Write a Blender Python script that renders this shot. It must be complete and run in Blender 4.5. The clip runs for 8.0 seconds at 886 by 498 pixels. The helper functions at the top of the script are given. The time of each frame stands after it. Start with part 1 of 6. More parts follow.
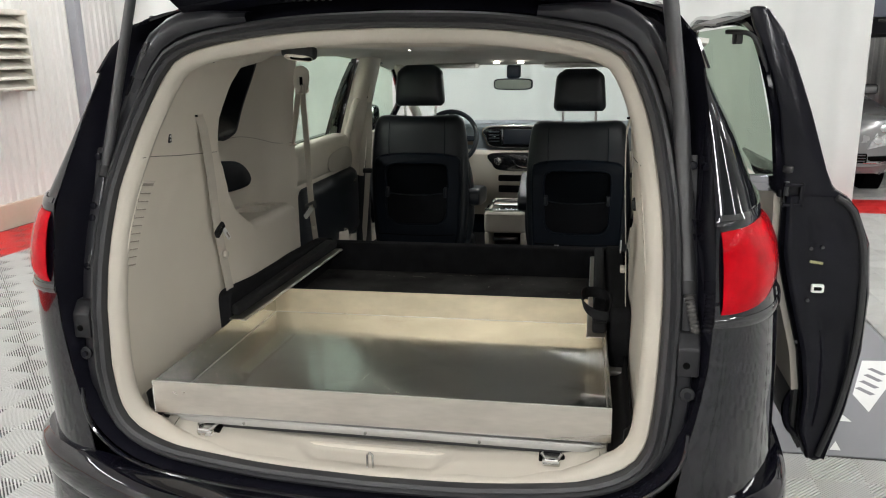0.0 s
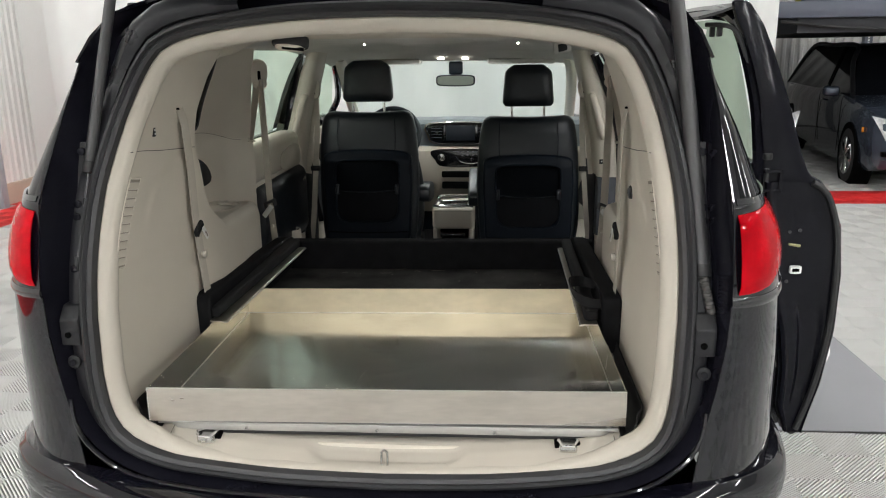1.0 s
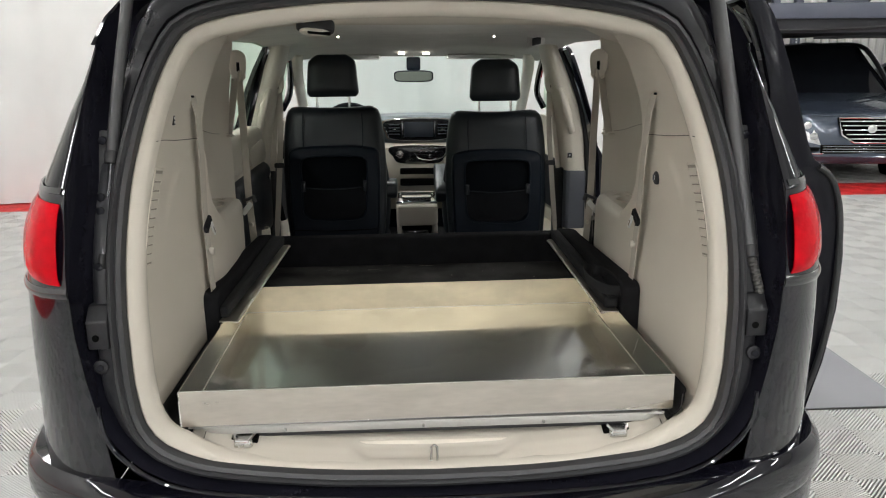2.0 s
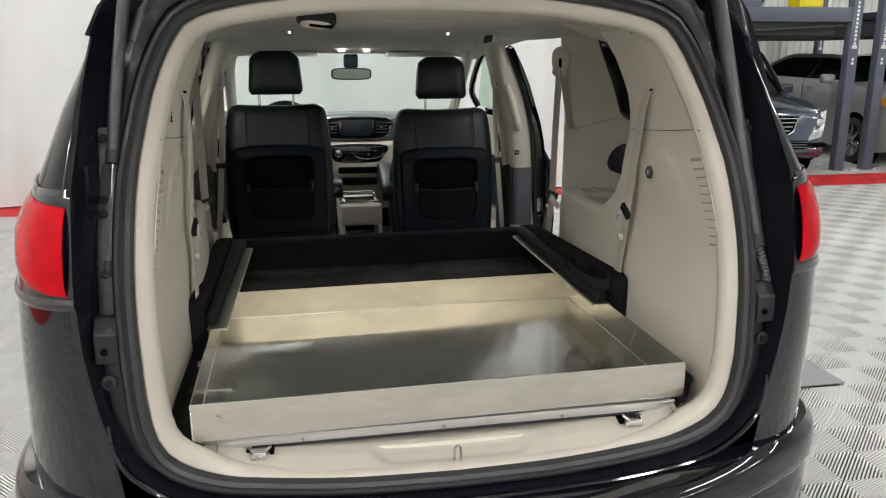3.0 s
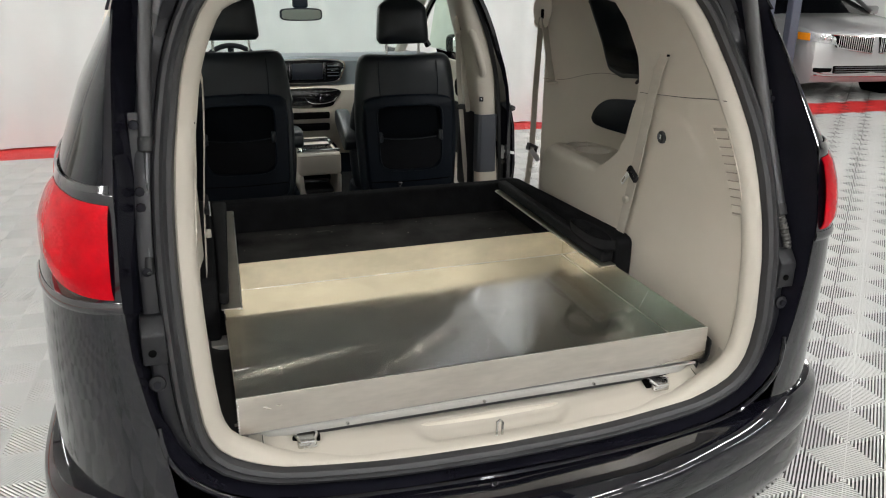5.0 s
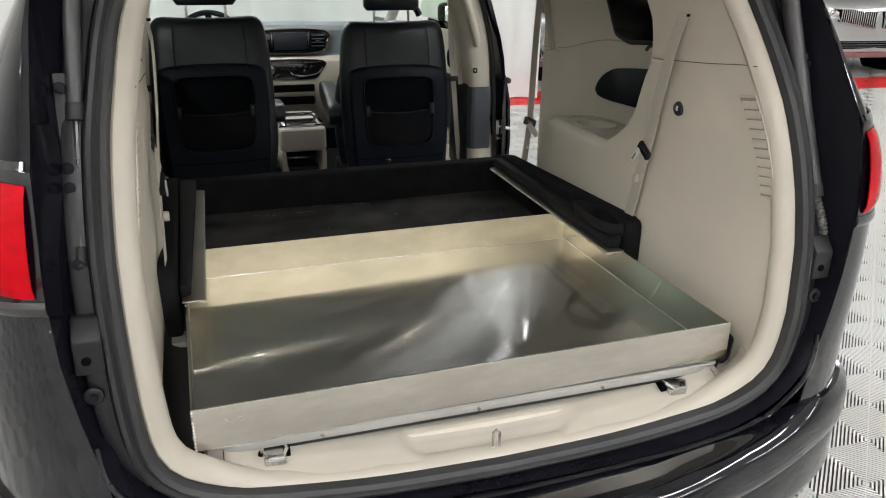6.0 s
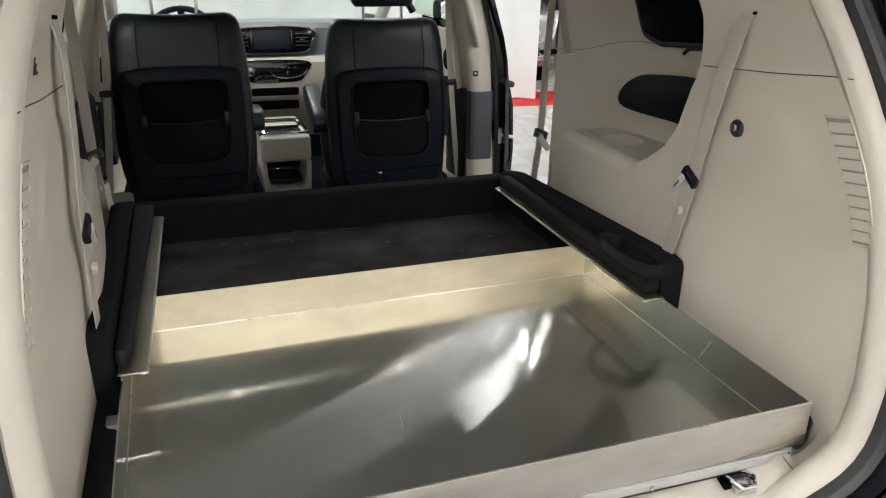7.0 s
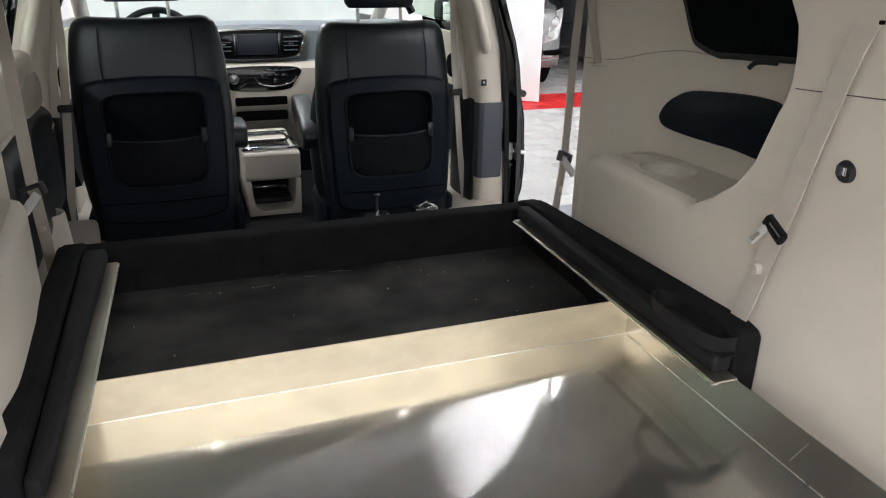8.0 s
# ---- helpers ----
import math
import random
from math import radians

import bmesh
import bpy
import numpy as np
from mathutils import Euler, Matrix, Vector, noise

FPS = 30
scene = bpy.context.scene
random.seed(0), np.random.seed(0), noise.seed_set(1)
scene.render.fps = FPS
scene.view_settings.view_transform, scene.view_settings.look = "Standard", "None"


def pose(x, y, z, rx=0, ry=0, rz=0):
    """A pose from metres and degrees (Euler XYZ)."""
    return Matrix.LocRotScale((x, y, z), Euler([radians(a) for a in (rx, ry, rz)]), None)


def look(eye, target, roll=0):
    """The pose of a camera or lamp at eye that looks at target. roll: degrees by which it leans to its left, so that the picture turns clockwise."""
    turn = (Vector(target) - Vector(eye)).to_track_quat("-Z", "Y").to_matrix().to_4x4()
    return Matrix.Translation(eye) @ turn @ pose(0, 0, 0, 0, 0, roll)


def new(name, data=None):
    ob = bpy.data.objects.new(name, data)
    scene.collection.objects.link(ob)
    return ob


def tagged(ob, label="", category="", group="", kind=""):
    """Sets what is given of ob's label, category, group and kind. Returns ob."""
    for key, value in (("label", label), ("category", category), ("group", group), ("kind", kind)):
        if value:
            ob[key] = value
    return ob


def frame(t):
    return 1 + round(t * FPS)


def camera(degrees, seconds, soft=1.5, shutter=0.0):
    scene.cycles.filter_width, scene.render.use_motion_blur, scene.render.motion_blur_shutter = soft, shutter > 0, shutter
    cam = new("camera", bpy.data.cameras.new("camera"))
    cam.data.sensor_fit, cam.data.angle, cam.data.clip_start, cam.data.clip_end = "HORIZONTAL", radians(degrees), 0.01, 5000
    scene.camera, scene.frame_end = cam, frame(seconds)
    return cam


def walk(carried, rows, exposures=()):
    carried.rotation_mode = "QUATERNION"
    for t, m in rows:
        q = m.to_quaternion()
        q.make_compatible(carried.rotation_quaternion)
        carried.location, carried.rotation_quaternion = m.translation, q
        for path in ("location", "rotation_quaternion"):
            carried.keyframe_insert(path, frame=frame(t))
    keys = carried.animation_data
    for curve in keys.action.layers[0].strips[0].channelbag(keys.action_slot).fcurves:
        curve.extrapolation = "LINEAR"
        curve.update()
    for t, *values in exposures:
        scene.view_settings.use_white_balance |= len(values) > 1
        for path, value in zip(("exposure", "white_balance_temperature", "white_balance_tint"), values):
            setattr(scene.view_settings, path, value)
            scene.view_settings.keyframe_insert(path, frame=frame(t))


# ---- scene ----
cam = camera(60.2, 8.0, soft=1.1)
PATH = [
    (0, (0.543, -1.724, 1.636), (0.163, 0.177, 1.142), -1.1),
    (0.5, (0.438, -1.718, 1.623), (0.171, 0.201, 1.126), -1.0),
    (1, (0.285, -1.746, 1.614), (0.144, 0.186, 1.117), -0.9),
    (1.5, (0.115, -1.74, 1.597), (0.092, 0.198, 1.102), -0.8),
    (2.8, (-0.276, -1.669, 1.554), (0.018, 0.247, 1.061), -0.3),
    (3, (-0.33, -1.658, 1.565), (0.022, 0.247, 1.068), -0.2),
    (3.5, (-0.468, -1.622, 1.615), (-0.028, 0.259, 1.099), -0.1),
    (4, (-0.544, -1.581, 1.651), (-0.032, 0.27, 1.092), 0.0),
    (4.5, (-0.583, -1.562, 1.672), (-0.036, 0.255, 1.042), 0.2),
    (5, (-0.609, -1.529, 1.674), (-0.049, 0.267, 0.997), 0.3),
    (5.2, (-0.609, -1.499, 1.662), (-0.044, 0.29, 0.969), 0.5),
    (6.5, (-0.469, -1.134, 1.591), (0.112, 0.632, 0.853), 0.6),
    (7, (-0.435, -0.922, 1.579), (0.158, 0.839, 0.841), 0.8),
    (7.5, (-0.399, -0.721, 1.573), (0.201, 1.037, 0.832), 0.8),
    (8, (-0.344, -0.528, 1.565), (0.258, 1.228, 0.821), 0.7),
]
EXPOSURES = [(0.0, -0.20, 6450, 10), (1.5, -0.14, 6430, 10), (3.0, -0.17, 6450, 10), (4.5, -0.19, 6450, 10), (5.5, -0.10, 6450, 10), (6.5, -0.02, 6450, 10), (7.0, 0.17, 6420, 10), (7.5, 0.25, 6350, 12), (8.0, 0.43, 6230, 14)]
walk(cam, [(t, look(eye, target, roll)) for t, eye, target, roll in PATH], EXPOSURES)

# ---- light ----
world = bpy.data.worlds.new("hall_world")
scene.world = world
world.use_nodes = True
world.node_tree.nodes["Background"].inputs[0].default_value = (0.9, 0.95, 1.0, 1)
world.node_tree.nodes["Background"].inputs[1].default_value = 0.15


def ceiling_lamp(x, y, z, sx, sy, power):
    data = bpy.data.lights.new("tube_light", "AREA")
    data.shape, data.size, data.size_y, data.energy = "RECTANGLE", sx, sy, power
    data.color = (0.975, 0.985, 0.985)
    ob = new("tube_light", data)
    ob.matrix_world = pose(x, y, z)
    return ob


# ---- materials ----
def material(name, color, rough=0.5, metal=0.0, vary=0.12, scale=6.0, fine=90.0, bump=0.0, coat=0.0, stretch=(1, 1, 1), rough_vary=0.08, spec=0.5):
    m = bpy.data.materials.new(name)
    m.use_nodes = True
    nt = m.node_tree
    n, l = nt.nodes, nt.links
    p = n["Principled BSDF"]
    tc = n.new("ShaderNodeTexCoord")
    mp = n.new("ShaderNodeMapping")
    mp.inputs["Scale"].default_value = stretch
    l.new(tc.outputs["Object"], mp.inputs["Vector"])
    big, small = n.new("ShaderNodeTexNoise"), n.new("ShaderNodeTexNoise")
    for node, s in ((big, scale), (small, fine)):
        node.inputs["Scale"].default_value = s
        node.inputs["Detail"].default_value = 4
        l.new(mp.outputs["Vector"], node.inputs["Vector"])
    mixv = n.new("ShaderNodeMath")
    mixv.operation = "MULTIPLY_ADD"
    l.new(small.outputs["Fac"], mixv.inputs[0])
    mixv.inputs[1].default_value = 0.4
    l.new(big.outputs["Fac"], mixv.inputs[2])
    ramp = n.new("ShaderNodeMapRange")
    ramp.inputs["From Min"].default_value, ramp.inputs["From Max"].default_value = 0.45, 0.95
    ramp.inputs["To Min"].default_value, ramp.inputs["To Max"].default_value = 1 - vary, 1 + vary
    l.new(mixv.outputs[0], ramp.inputs["Value"])
    col = n.new("ShaderNodeVectorMath")
    col.operation = "SCALE"
    col.inputs[0].default_value = color
    l.new(ramp.outputs["Result"], col.inputs["Scale"])
    l.new(col.outputs["Vector"], p.inputs["Base Color"])
    rr = n.new("ShaderNodeMapRange")
    rr.inputs["To Min"].default_value, rr.inputs["To Max"].default_value = max(rough - rough_vary, 0.02), rough + rough_vary
    l.new(big.outputs["Fac"], rr.inputs["Value"])
    l.new(rr.outputs["Result"], p.inputs["Roughness"])
    p.inputs["Metallic"].default_value = metal
    p.inputs["Coat Weight"].default_value = coat
    p.inputs["Coat Roughness"].default_value = 0.03
    p.inputs["Specular IOR Level"].default_value = spec
    if bump:
        b = n.new("ShaderNodeBump")
        b.inputs["Strength"].default_value, b.inputs["Distance"].default_value = bump, 0.002
        l.new(small.outputs["Fac"], b.inputs["Height"])
        l.new(b.outputs["Normal"], p.inputs["Normal"])
    return m


def glass(name, color, rough=0.0, clear=0.85, gloss=0.06):
    """Thin pane: lets light straight through, tinted, and mirrors a little."""
    m = bpy.data.materials.new(name)
    m.use_nodes = True
    nt = m.node_tree
    n, l = nt.nodes, nt.links
    n.remove(n["Principled BSDF"])
    tr, gl, mx = n.new("ShaderNodeBsdfTransparent"), n.new("ShaderNodeBsdfGlossy"), n.new("ShaderNodeMixShader")
    tr.inputs["Color"].default_value = (*[c * clear for c in color], 1)
    gl.inputs["Roughness"].default_value = rough
    mx.inputs[0].default_value = gloss
    l.new(tr.outputs[0], mx.inputs[1])
    l.new(gl.outputs[0], mx.inputs[2])
    l.new(mx.outputs[0], n["Material Output"].inputs["Surface"])
    return m


def glow(name, color, strength):
    m = bpy.data.materials.new(name)
    m.use_nodes = True
    p = m.node_tree.nodes["Principled BSDF"]
    p.inputs["Base Color"].default_value = (*color, 1)
    p.inputs["Emission Color"].default_value = (*color, 1)
    p.inputs["Emission Strength"].default_value = strength
    return m


PAINT = material("black_paint", (0.004, 0.004, 0.007), 0.04, 0.0, 0.2, 3, 400, 0.0, 0.3, rough_vary=0.015)
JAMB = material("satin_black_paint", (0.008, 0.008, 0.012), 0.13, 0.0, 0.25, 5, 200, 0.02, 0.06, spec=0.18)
SEAL = material("grey_black_seal_rubber", (0.027, 0.027, 0.029), 0.5, 0.0, 0.15, 9, 300, 0.08)
RUBBER = material("black_rubber", (0.018, 0.018, 0.019), 0.62, 0.0, 0.2, 12, 300, 0.1)
STRUT = material("grey_strut_coat", (0.05, 0.05, 0.052), 0.42, 0.2, 0.15, 12, 200, 0.03)
BEIGE = material("beige_plastic", (0.62, 0.57, 0.488), 0.52, 0.0, 0.05, 3, 500, 0.12)
CREAM = material("cream_plastic", (0.455, 0.42, 0.358), 0.56, 0.0, 0.05, 4, 500, 0.08)
LINER = material("grey_headliner", (0.68, 0.665, 0.63), 0.95, 0.0, 0.07, 5, 500, 0.25, spec=0.1)
WEBBING = material("beige_webbing", (0.50, 0.46, 0.395), 0.7, 0.0, 0.04, 20, 900, 0.15, stretch=(1, 1, 4))
LEATHER = material("black_leather", (0.0070, 0.0102, 0.0145), 0.36, 0.0, 0.3, 8, 350, 0.35, spec=0.5)
FABRIC = material("black_seat_shell", (0.0030, 0.0060, 0.0112), 0.46, 0.0, 0.2, 10, 400, 0.2, spec=0.16)
# Darker than the shell: shade inside the map pocket, set as colour.
RECESS = material("shaded_pocket_black", (0.0022, 0.0032, 0.0046), 0.7, 0.0, 0.2, 10, 400, 0.2, spec=0.05)
CARPET = material("black_carpet", (0.0125, 0.0125, 0.0135), 0.95, 0.0, 0.35, 14, 900, 0.9, spec=0.08)
DUSTY = material("dusty_black_carpet", (0.046, 0.044, 0.042), 0.95, 0.0, 0.85, 5, 600, 0.9, spec=0.15)
PADDING = material("black_padding", (0.011, 0.011, 0.012), 0.75, 0.0, 0.25, 9, 700, 0.5, spec=0.2)
ALU_FLOOR = material("mirror_aluminium", (0.665, 0.69, 0.705), 0.07, 1.0, 0.05, 2.5, 60, 0.0, stretch=(6, 1, 1), rough_vary=0.02)
# Smudged metal; the warm reflection of the beige cabin is tinted into it.
ALU_WALL = material("smudged_aluminium_warm_reflection", (0.66, 0.575, 0.415), 0.46, 1.0, 0.15, 5, 16, 0.0, stretch=(1, 1, 2), rough_vary=0.03)
ALU_SIDE = material("polished_aluminium_side", (0.66, 0.64, 0.59), 0.16, 1.0, 0.08, 5, 60, 0.0, stretch=(1, 1, 2), rough_vary=0.05)
# Lit copy of the jamb paint: lighter and more specular for the flange.
JAMB_LIT = material("lit_jamb_paint", (0.012, 0.012, 0.015), 0.30, 0.0, 0.2, 5, 200, 0.0, 0.0, spec=0.32)
ALU_FRONT = material("brushed_aluminium", (0.60, 0.555, 0.50), 0.33, 1.0, 0.15, 6, 40, 0.0, stretch=(0.5, 1, 2.2), rough_vary=0.18)
ALU_EDGE = material("cut_aluminium_edge", (0.85, 0.84, 0.8), 0.3, 1.0, 0.1, 40, 200)
STEEL = material("zinc_steel", (0.6, 0.6, 0.58), 0.25, 1.0, 0.1, 30, 200)
TONGUE = material("bright_steel_tongue", (0.78, 0.78, 0.76), 0.45, 0.45, 0.05, 30, 200)
CHROME = material("chrome", (0.8, 0.8, 0.82), 0.06, 1.0, 0.03, 10, 100, rough_vary=0.02)
BLACK_CHROME = material("black_gloss_trim", (0.02, 0.02, 0.022), 0.06, 0.0, 0.05, 10, 100, 0, 0.6)
DARK_ROD = material("dark_steel_rod", (0.10, 0.10, 0.105), 0.28, 1.0, 0.05, 10, 100)
DARKCHROME = material("dark_chrome", (0.25, 0.25, 0.27), 0.15, 1.0, 0.05, 10, 100)
RED_LENS = material("red_lens", (0.40, 0.0006, 0.006), 0.06, 0.0, 0.35, 9, 30, 0.06, 0.0, spec=0.08)
nt = RED_LENS.node_tree
facet, facet_bump = nt.nodes.new("ShaderNodeTexVoronoi"), nt.nodes.new("ShaderNodeBump")
facet.inputs["Scale"].default_value = 95
facet_bump.inputs["Strength"].default_value, facet_bump.inputs["Distance"].default_value = 0.32, 0.002
nt.links.new(nt.nodes["Mapping"].outputs["Vector"], facet.inputs["Vector"])
nt.links.new(facet.outputs["Distance"], facet_bump.inputs["Height"])
nt.links.new(facet_bump.outputs["Normal"], nt.nodes["Principled BSDF"].inputs["Normal"])
nt.nodes["Principled BSDF"].inputs["Coat Weight"].default_value = 0.10
PIANO = material("piano_black", (0.008, 0.008, 0.009), 0.12, 0.0, 0.1, 5, 100, 0, 0.6)
DASH = material("grey_dashboard", (0.22, 0.25, 0.27), 0.5, 0.0, 0.08, 6, 400, 0.15)
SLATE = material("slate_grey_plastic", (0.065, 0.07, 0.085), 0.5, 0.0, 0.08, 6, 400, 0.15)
BRONZE = material("bronze_trim", (0.32, 0.24, 0.18), 0.3, 0.7, 0.1, 20, 100)
SCREEN = material("dark_screen", (0.015, 0.018, 0.024), 0.3, 0.0, 0.05, 3, 50)
GREEN_GLASS = glass("green_tint_glass", (0.66, 0.80, 0.69), clear=0.97)
DARK_GREEN_GLASS = glass("dark_green_tint_glass", (0.42, 0.50, 0.42), clear=0.95, gloss=0.05)
# Mirror with the dark cabin reflection put into its base colour.
MIRROR_DARK = material("mirror_dark_reflection", (0.16, 0.18, 0.16), 0.04, 1.0, 0.02, 10, 50, rough_vary=0.01)
MESH_CLOTH = material("black_pocket_mesh", (0.0065, 0.007, 0.0085), 0.8, 0.0, 0.3, 20, 500, 0.5, spec=0.1)
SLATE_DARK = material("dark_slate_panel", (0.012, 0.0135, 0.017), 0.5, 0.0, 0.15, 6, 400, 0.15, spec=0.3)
CLEAR_GLASS = glass("clear_glass", (0.90, 0.985, 0.965), clear=0.97)
PRIVACY_IN = material("privacy_glass_inside", (0.006, 0.007, 0.0075), 0.1, 0.0, 0.1, 2, 40, 0, 0.0, rough_vary=0.02, spec=0.2)
PRIVACY = material("privacy_glass", (0.006, 0.007, 0.009), 0.06, 0.0, 0.1, 2, 40, 0, 0.0, rough_vary=0.02, spec=0.22)
WHITE_METAL = material("white_corrugated_metal", (0.70, 0.69, 0.665), 0.5, 0.0, 0.05, 1.2, 40, 0.03)
CURTAIN = material("white_canvas", (0.69, 0.70, 0.685), 0.9, 0.0, 0.05, 1.5, 250, 0.15, spec=0.15)
TAN = material("tan_base_wall", (0.52, 0.42, 0.33), 0.7, 0.0, 0.08, 3, 80, 0.1)
HALL_WHITE = material("white_hall_wall", (0.72, 0.72, 0.70), 0.8, 0.0, 0.05, 1.0, 60, 0.05)
TILE = material("light_grey_floor_tile", (0.55, 0.55, 0.53), 0.42, 0.0, 0.06, 1.3, 120, 0.05)
# Slot floor: the shade between the tile ribs is put into its dark colour.
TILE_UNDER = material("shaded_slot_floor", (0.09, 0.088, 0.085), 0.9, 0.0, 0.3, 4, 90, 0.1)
TILE_RED = material("red_floor_tile", (0.62, 0.03, 0.03), 0.42, 0.0, 0.1, 2, 120, 0.05)
MAT_GREY = material("grey_rubber_mat", (0.20, 0.20, 0.215), 0.6, 0.0, 0.07, 2, 300, 0.1)
MAT_WHITE = material("white_mat_print", (0.75, 0.75, 0.74), 0.6, 0.0, 0.05, 4, 100)
LIFT = material("blue_grey_lift_paint", (0.085, 0.093, 0.125), 0.45, 0.0, 0.1, 3, 100, 0.03)
LIFT_DARK = material("dark_lift_deck", (0.03, 0.03, 0.035), 0.6, 0.2, 0.2, 4, 100, 0.05)
YELLOW = material("yellow_paint", (0.75, 0.62, 0.02), 0.45)
SILVER_PAINT = material("silver_car_paint", (0.46, 0.46, 0.46), 0.36, 0.5, 0.04, 4, 600, 0, 0.8)
PALE_SILVER = material("pale_silver_car_paint", (0.28, 0.28, 0.285), 0.25, 0.5, 0.04, 4, 600, 0, 0.8)
BLUE_PAINT = material("slate_blue_car_paint", (0.06, 0.075, 0.105), 0.22, 0.4, 0.06, 4, 600, 0, 0.9)
VINYL = material("black_vinyl_roof", (0.012, 0.012, 0.013), 0.5, 0.0, 0.15, 9, 300, 0.3)
TYRE = material("tyre_rubber", (0.018, 0.018, 0.018), 0.75, 0.0, 0.2, 9, 100, 0.2)
LAMP_GLASS = material("headlamp_glass", (0.65, 0.66, 0.67), 0.1, 0.5, 0.35, 22, 60, 0, 1.0)
AMBER = material("amber_lens", (0.75, 0.25, 0.01), 0.2, 0, 0.1, 20, 60, 0, 1.0)
WHITE_PLASTIC = material("white_plastic", (0.75, 0.75, 0.73), 0.4)
# Near-black for seams, and for shade painted into slots, bins and wheel arches.
GAP_SHADE = material("black_gap_shade", (0.002, 0.002, 0.002), 0.9, spec=0.05)
TUBE_GLOW = glow("led_tube", (1.0, 0.985, 0.96), 40.0)


# ---- mesh helpers ----
def part(name, bm, mat, parent=None, label="", smooth=True):
    me = bpy.data.meshes.new(name)
    bmesh.ops.recalc_face_normals(bm, faces=bm.faces)
    bm.to_mesh(me)
    bm.free()
    me.materials.append(mat)
    if smooth:
        for p in me.polygons:
            p.use_smooth = True
        me.set_sharp_from_angle(angle=radians(38))
    ob = new(name, me)
    if parent:
        ob.parent = parent
    return tagged(ob, label)


def thing(name, label, category, m=None, group="", kind=""):
    ob = tagged(new(name), label, category, group, kind)
    if m is not None:
        ob.matrix_basis = m
    return ob


def grid(rows, close_u=False, close_v=False, thick=0.0):
    """Sheet through rows of points; thick sets it on a solid back."""
    bm = bmesh.new()
    vs = [[bm.verts.new(p) for p in row] for row in rows]
    nu, nv = len(vs), len(vs[0])
    for i in range(nu if close_u else nu - 1):
        for j in range(nv if close_v else nv - 1):
            q = [vs[i][j], vs[(i + 1) % nu][j], vs[(i + 1) % nu][(j + 1) % nv], vs[i][(j + 1) % nv]]
            if len({v.co.to_tuple(6) for v in q}) > 2:
                bm.faces.new(q)
    bmesh.ops.remove_doubles(bm, verts=bm.verts, dist=1e-5)
    if thick:
        bmesh.ops.recalc_face_normals(bm, faces=bm.faces)
        bmesh.ops.solidify(bm, geom=bm.faces[:], thickness=thick)
    return bm


def block(x0, x1, y0, y1, z0, z1, bevel=0.0, seg=2, bm=None):
    own = bmesh.new()
    bmesh.ops.create_cube(own, size=1)
    for v in own.verts:
        v.co = ((x0 + x1) / 2 + v.co.x * (x1 - x0), (y0 + y1) / 2 + v.co.y * (y1 - y0), (z0 + z1) / 2 + v.co.z * (z1 - z0))
    if bevel:
        bmesh.ops.bevel(own, geom=own.edges[:], offset=bevel, segments=seg, profile=0.5, affect="EDGES")
    return join(bm, own)


def join(bm, own):
    if bm is None:
        return own
    me = bpy.data.meshes.new("tmp")
    own.to_mesh(me)
    own.free()
    bm.from_mesh(me)
    bpy.data.meshes.remove(me)
    return bm


def moved(bm, m):
    bmesh.ops.transform(bm, matrix=m, verts=bm.verts)
    return bm


def prism(outline, axis, a, b, bevel=0.0, seg=2):
    """Closed outline of (u, v) drawn out along an axis from a to b. axis x: (y, z); y: (x, z); z: (x, y)."""
    bm = bmesh.new()

    def at(u, v, w):
        return {"x": (w, u, v), "y": (u, w, v), "z": (u, v, w)}[axis]
    lo = [bm.verts.new(at(u, v, a)) for u, v in outline]
    hi = [bm.verts.new(at(u, v, b)) for u, v in outline]
    n = len(outline)
    bm.faces.new(lo[::-1])
    bm.faces.new(hi)
    for i in range(n):
        bm.faces.new((lo[i], lo[(i + 1) % n], hi[(i + 1) % n], hi[i]))
    bmesh.ops.recalc_face_normals(bm, faces=bm.faces)
    if bevel:
        bmesh.ops.bevel(bm, geom=[e for e in bm.edges if e.calc_face_angle(0) > 0.5], offset=bevel, segments=seg, profile=0.5, affect="EDGES")
    return bm


def spline(points, n, closed=False):
    """Smooth run of n points through the given ones (Catmull-Rom), even by length."""
    p = [Vector(q) for q in points]
    k = len(p)
    out = []
    for i in range(k if closed else k - 1):
        a, b, c, d = (p[(i + j) % k] if closed else p[min(max(i + j, 0), k - 1)] for j in (-1, 0, 1, 2))
        for s in range(12):
            t = s / 12
            out.append(0.5 * (2 * b + (c - a) * t + (2 * a - 5 * b + 4 * c - d) * t * t + (3 * b - a - 3 * c + d) * t ** 3))
    out.append(p[0] if closed else p[-1])
    ln = [0]
    for a, b in zip(out, out[1:]):
        ln.append(ln[-1] + (b - a).length)
    res, j = [], 0
    for i in range(n):
        s = ln[-1] * i / (n if closed else n - 1)
        while j < len(ln) - 2 and ln[j + 1] < s:
            j += 1
        f = (s - ln[j]) / max(ln[j + 1] - ln[j], 1e-9)
        res.append(out[j].lerp(out[j + 1], min(f, 1)))
    return res


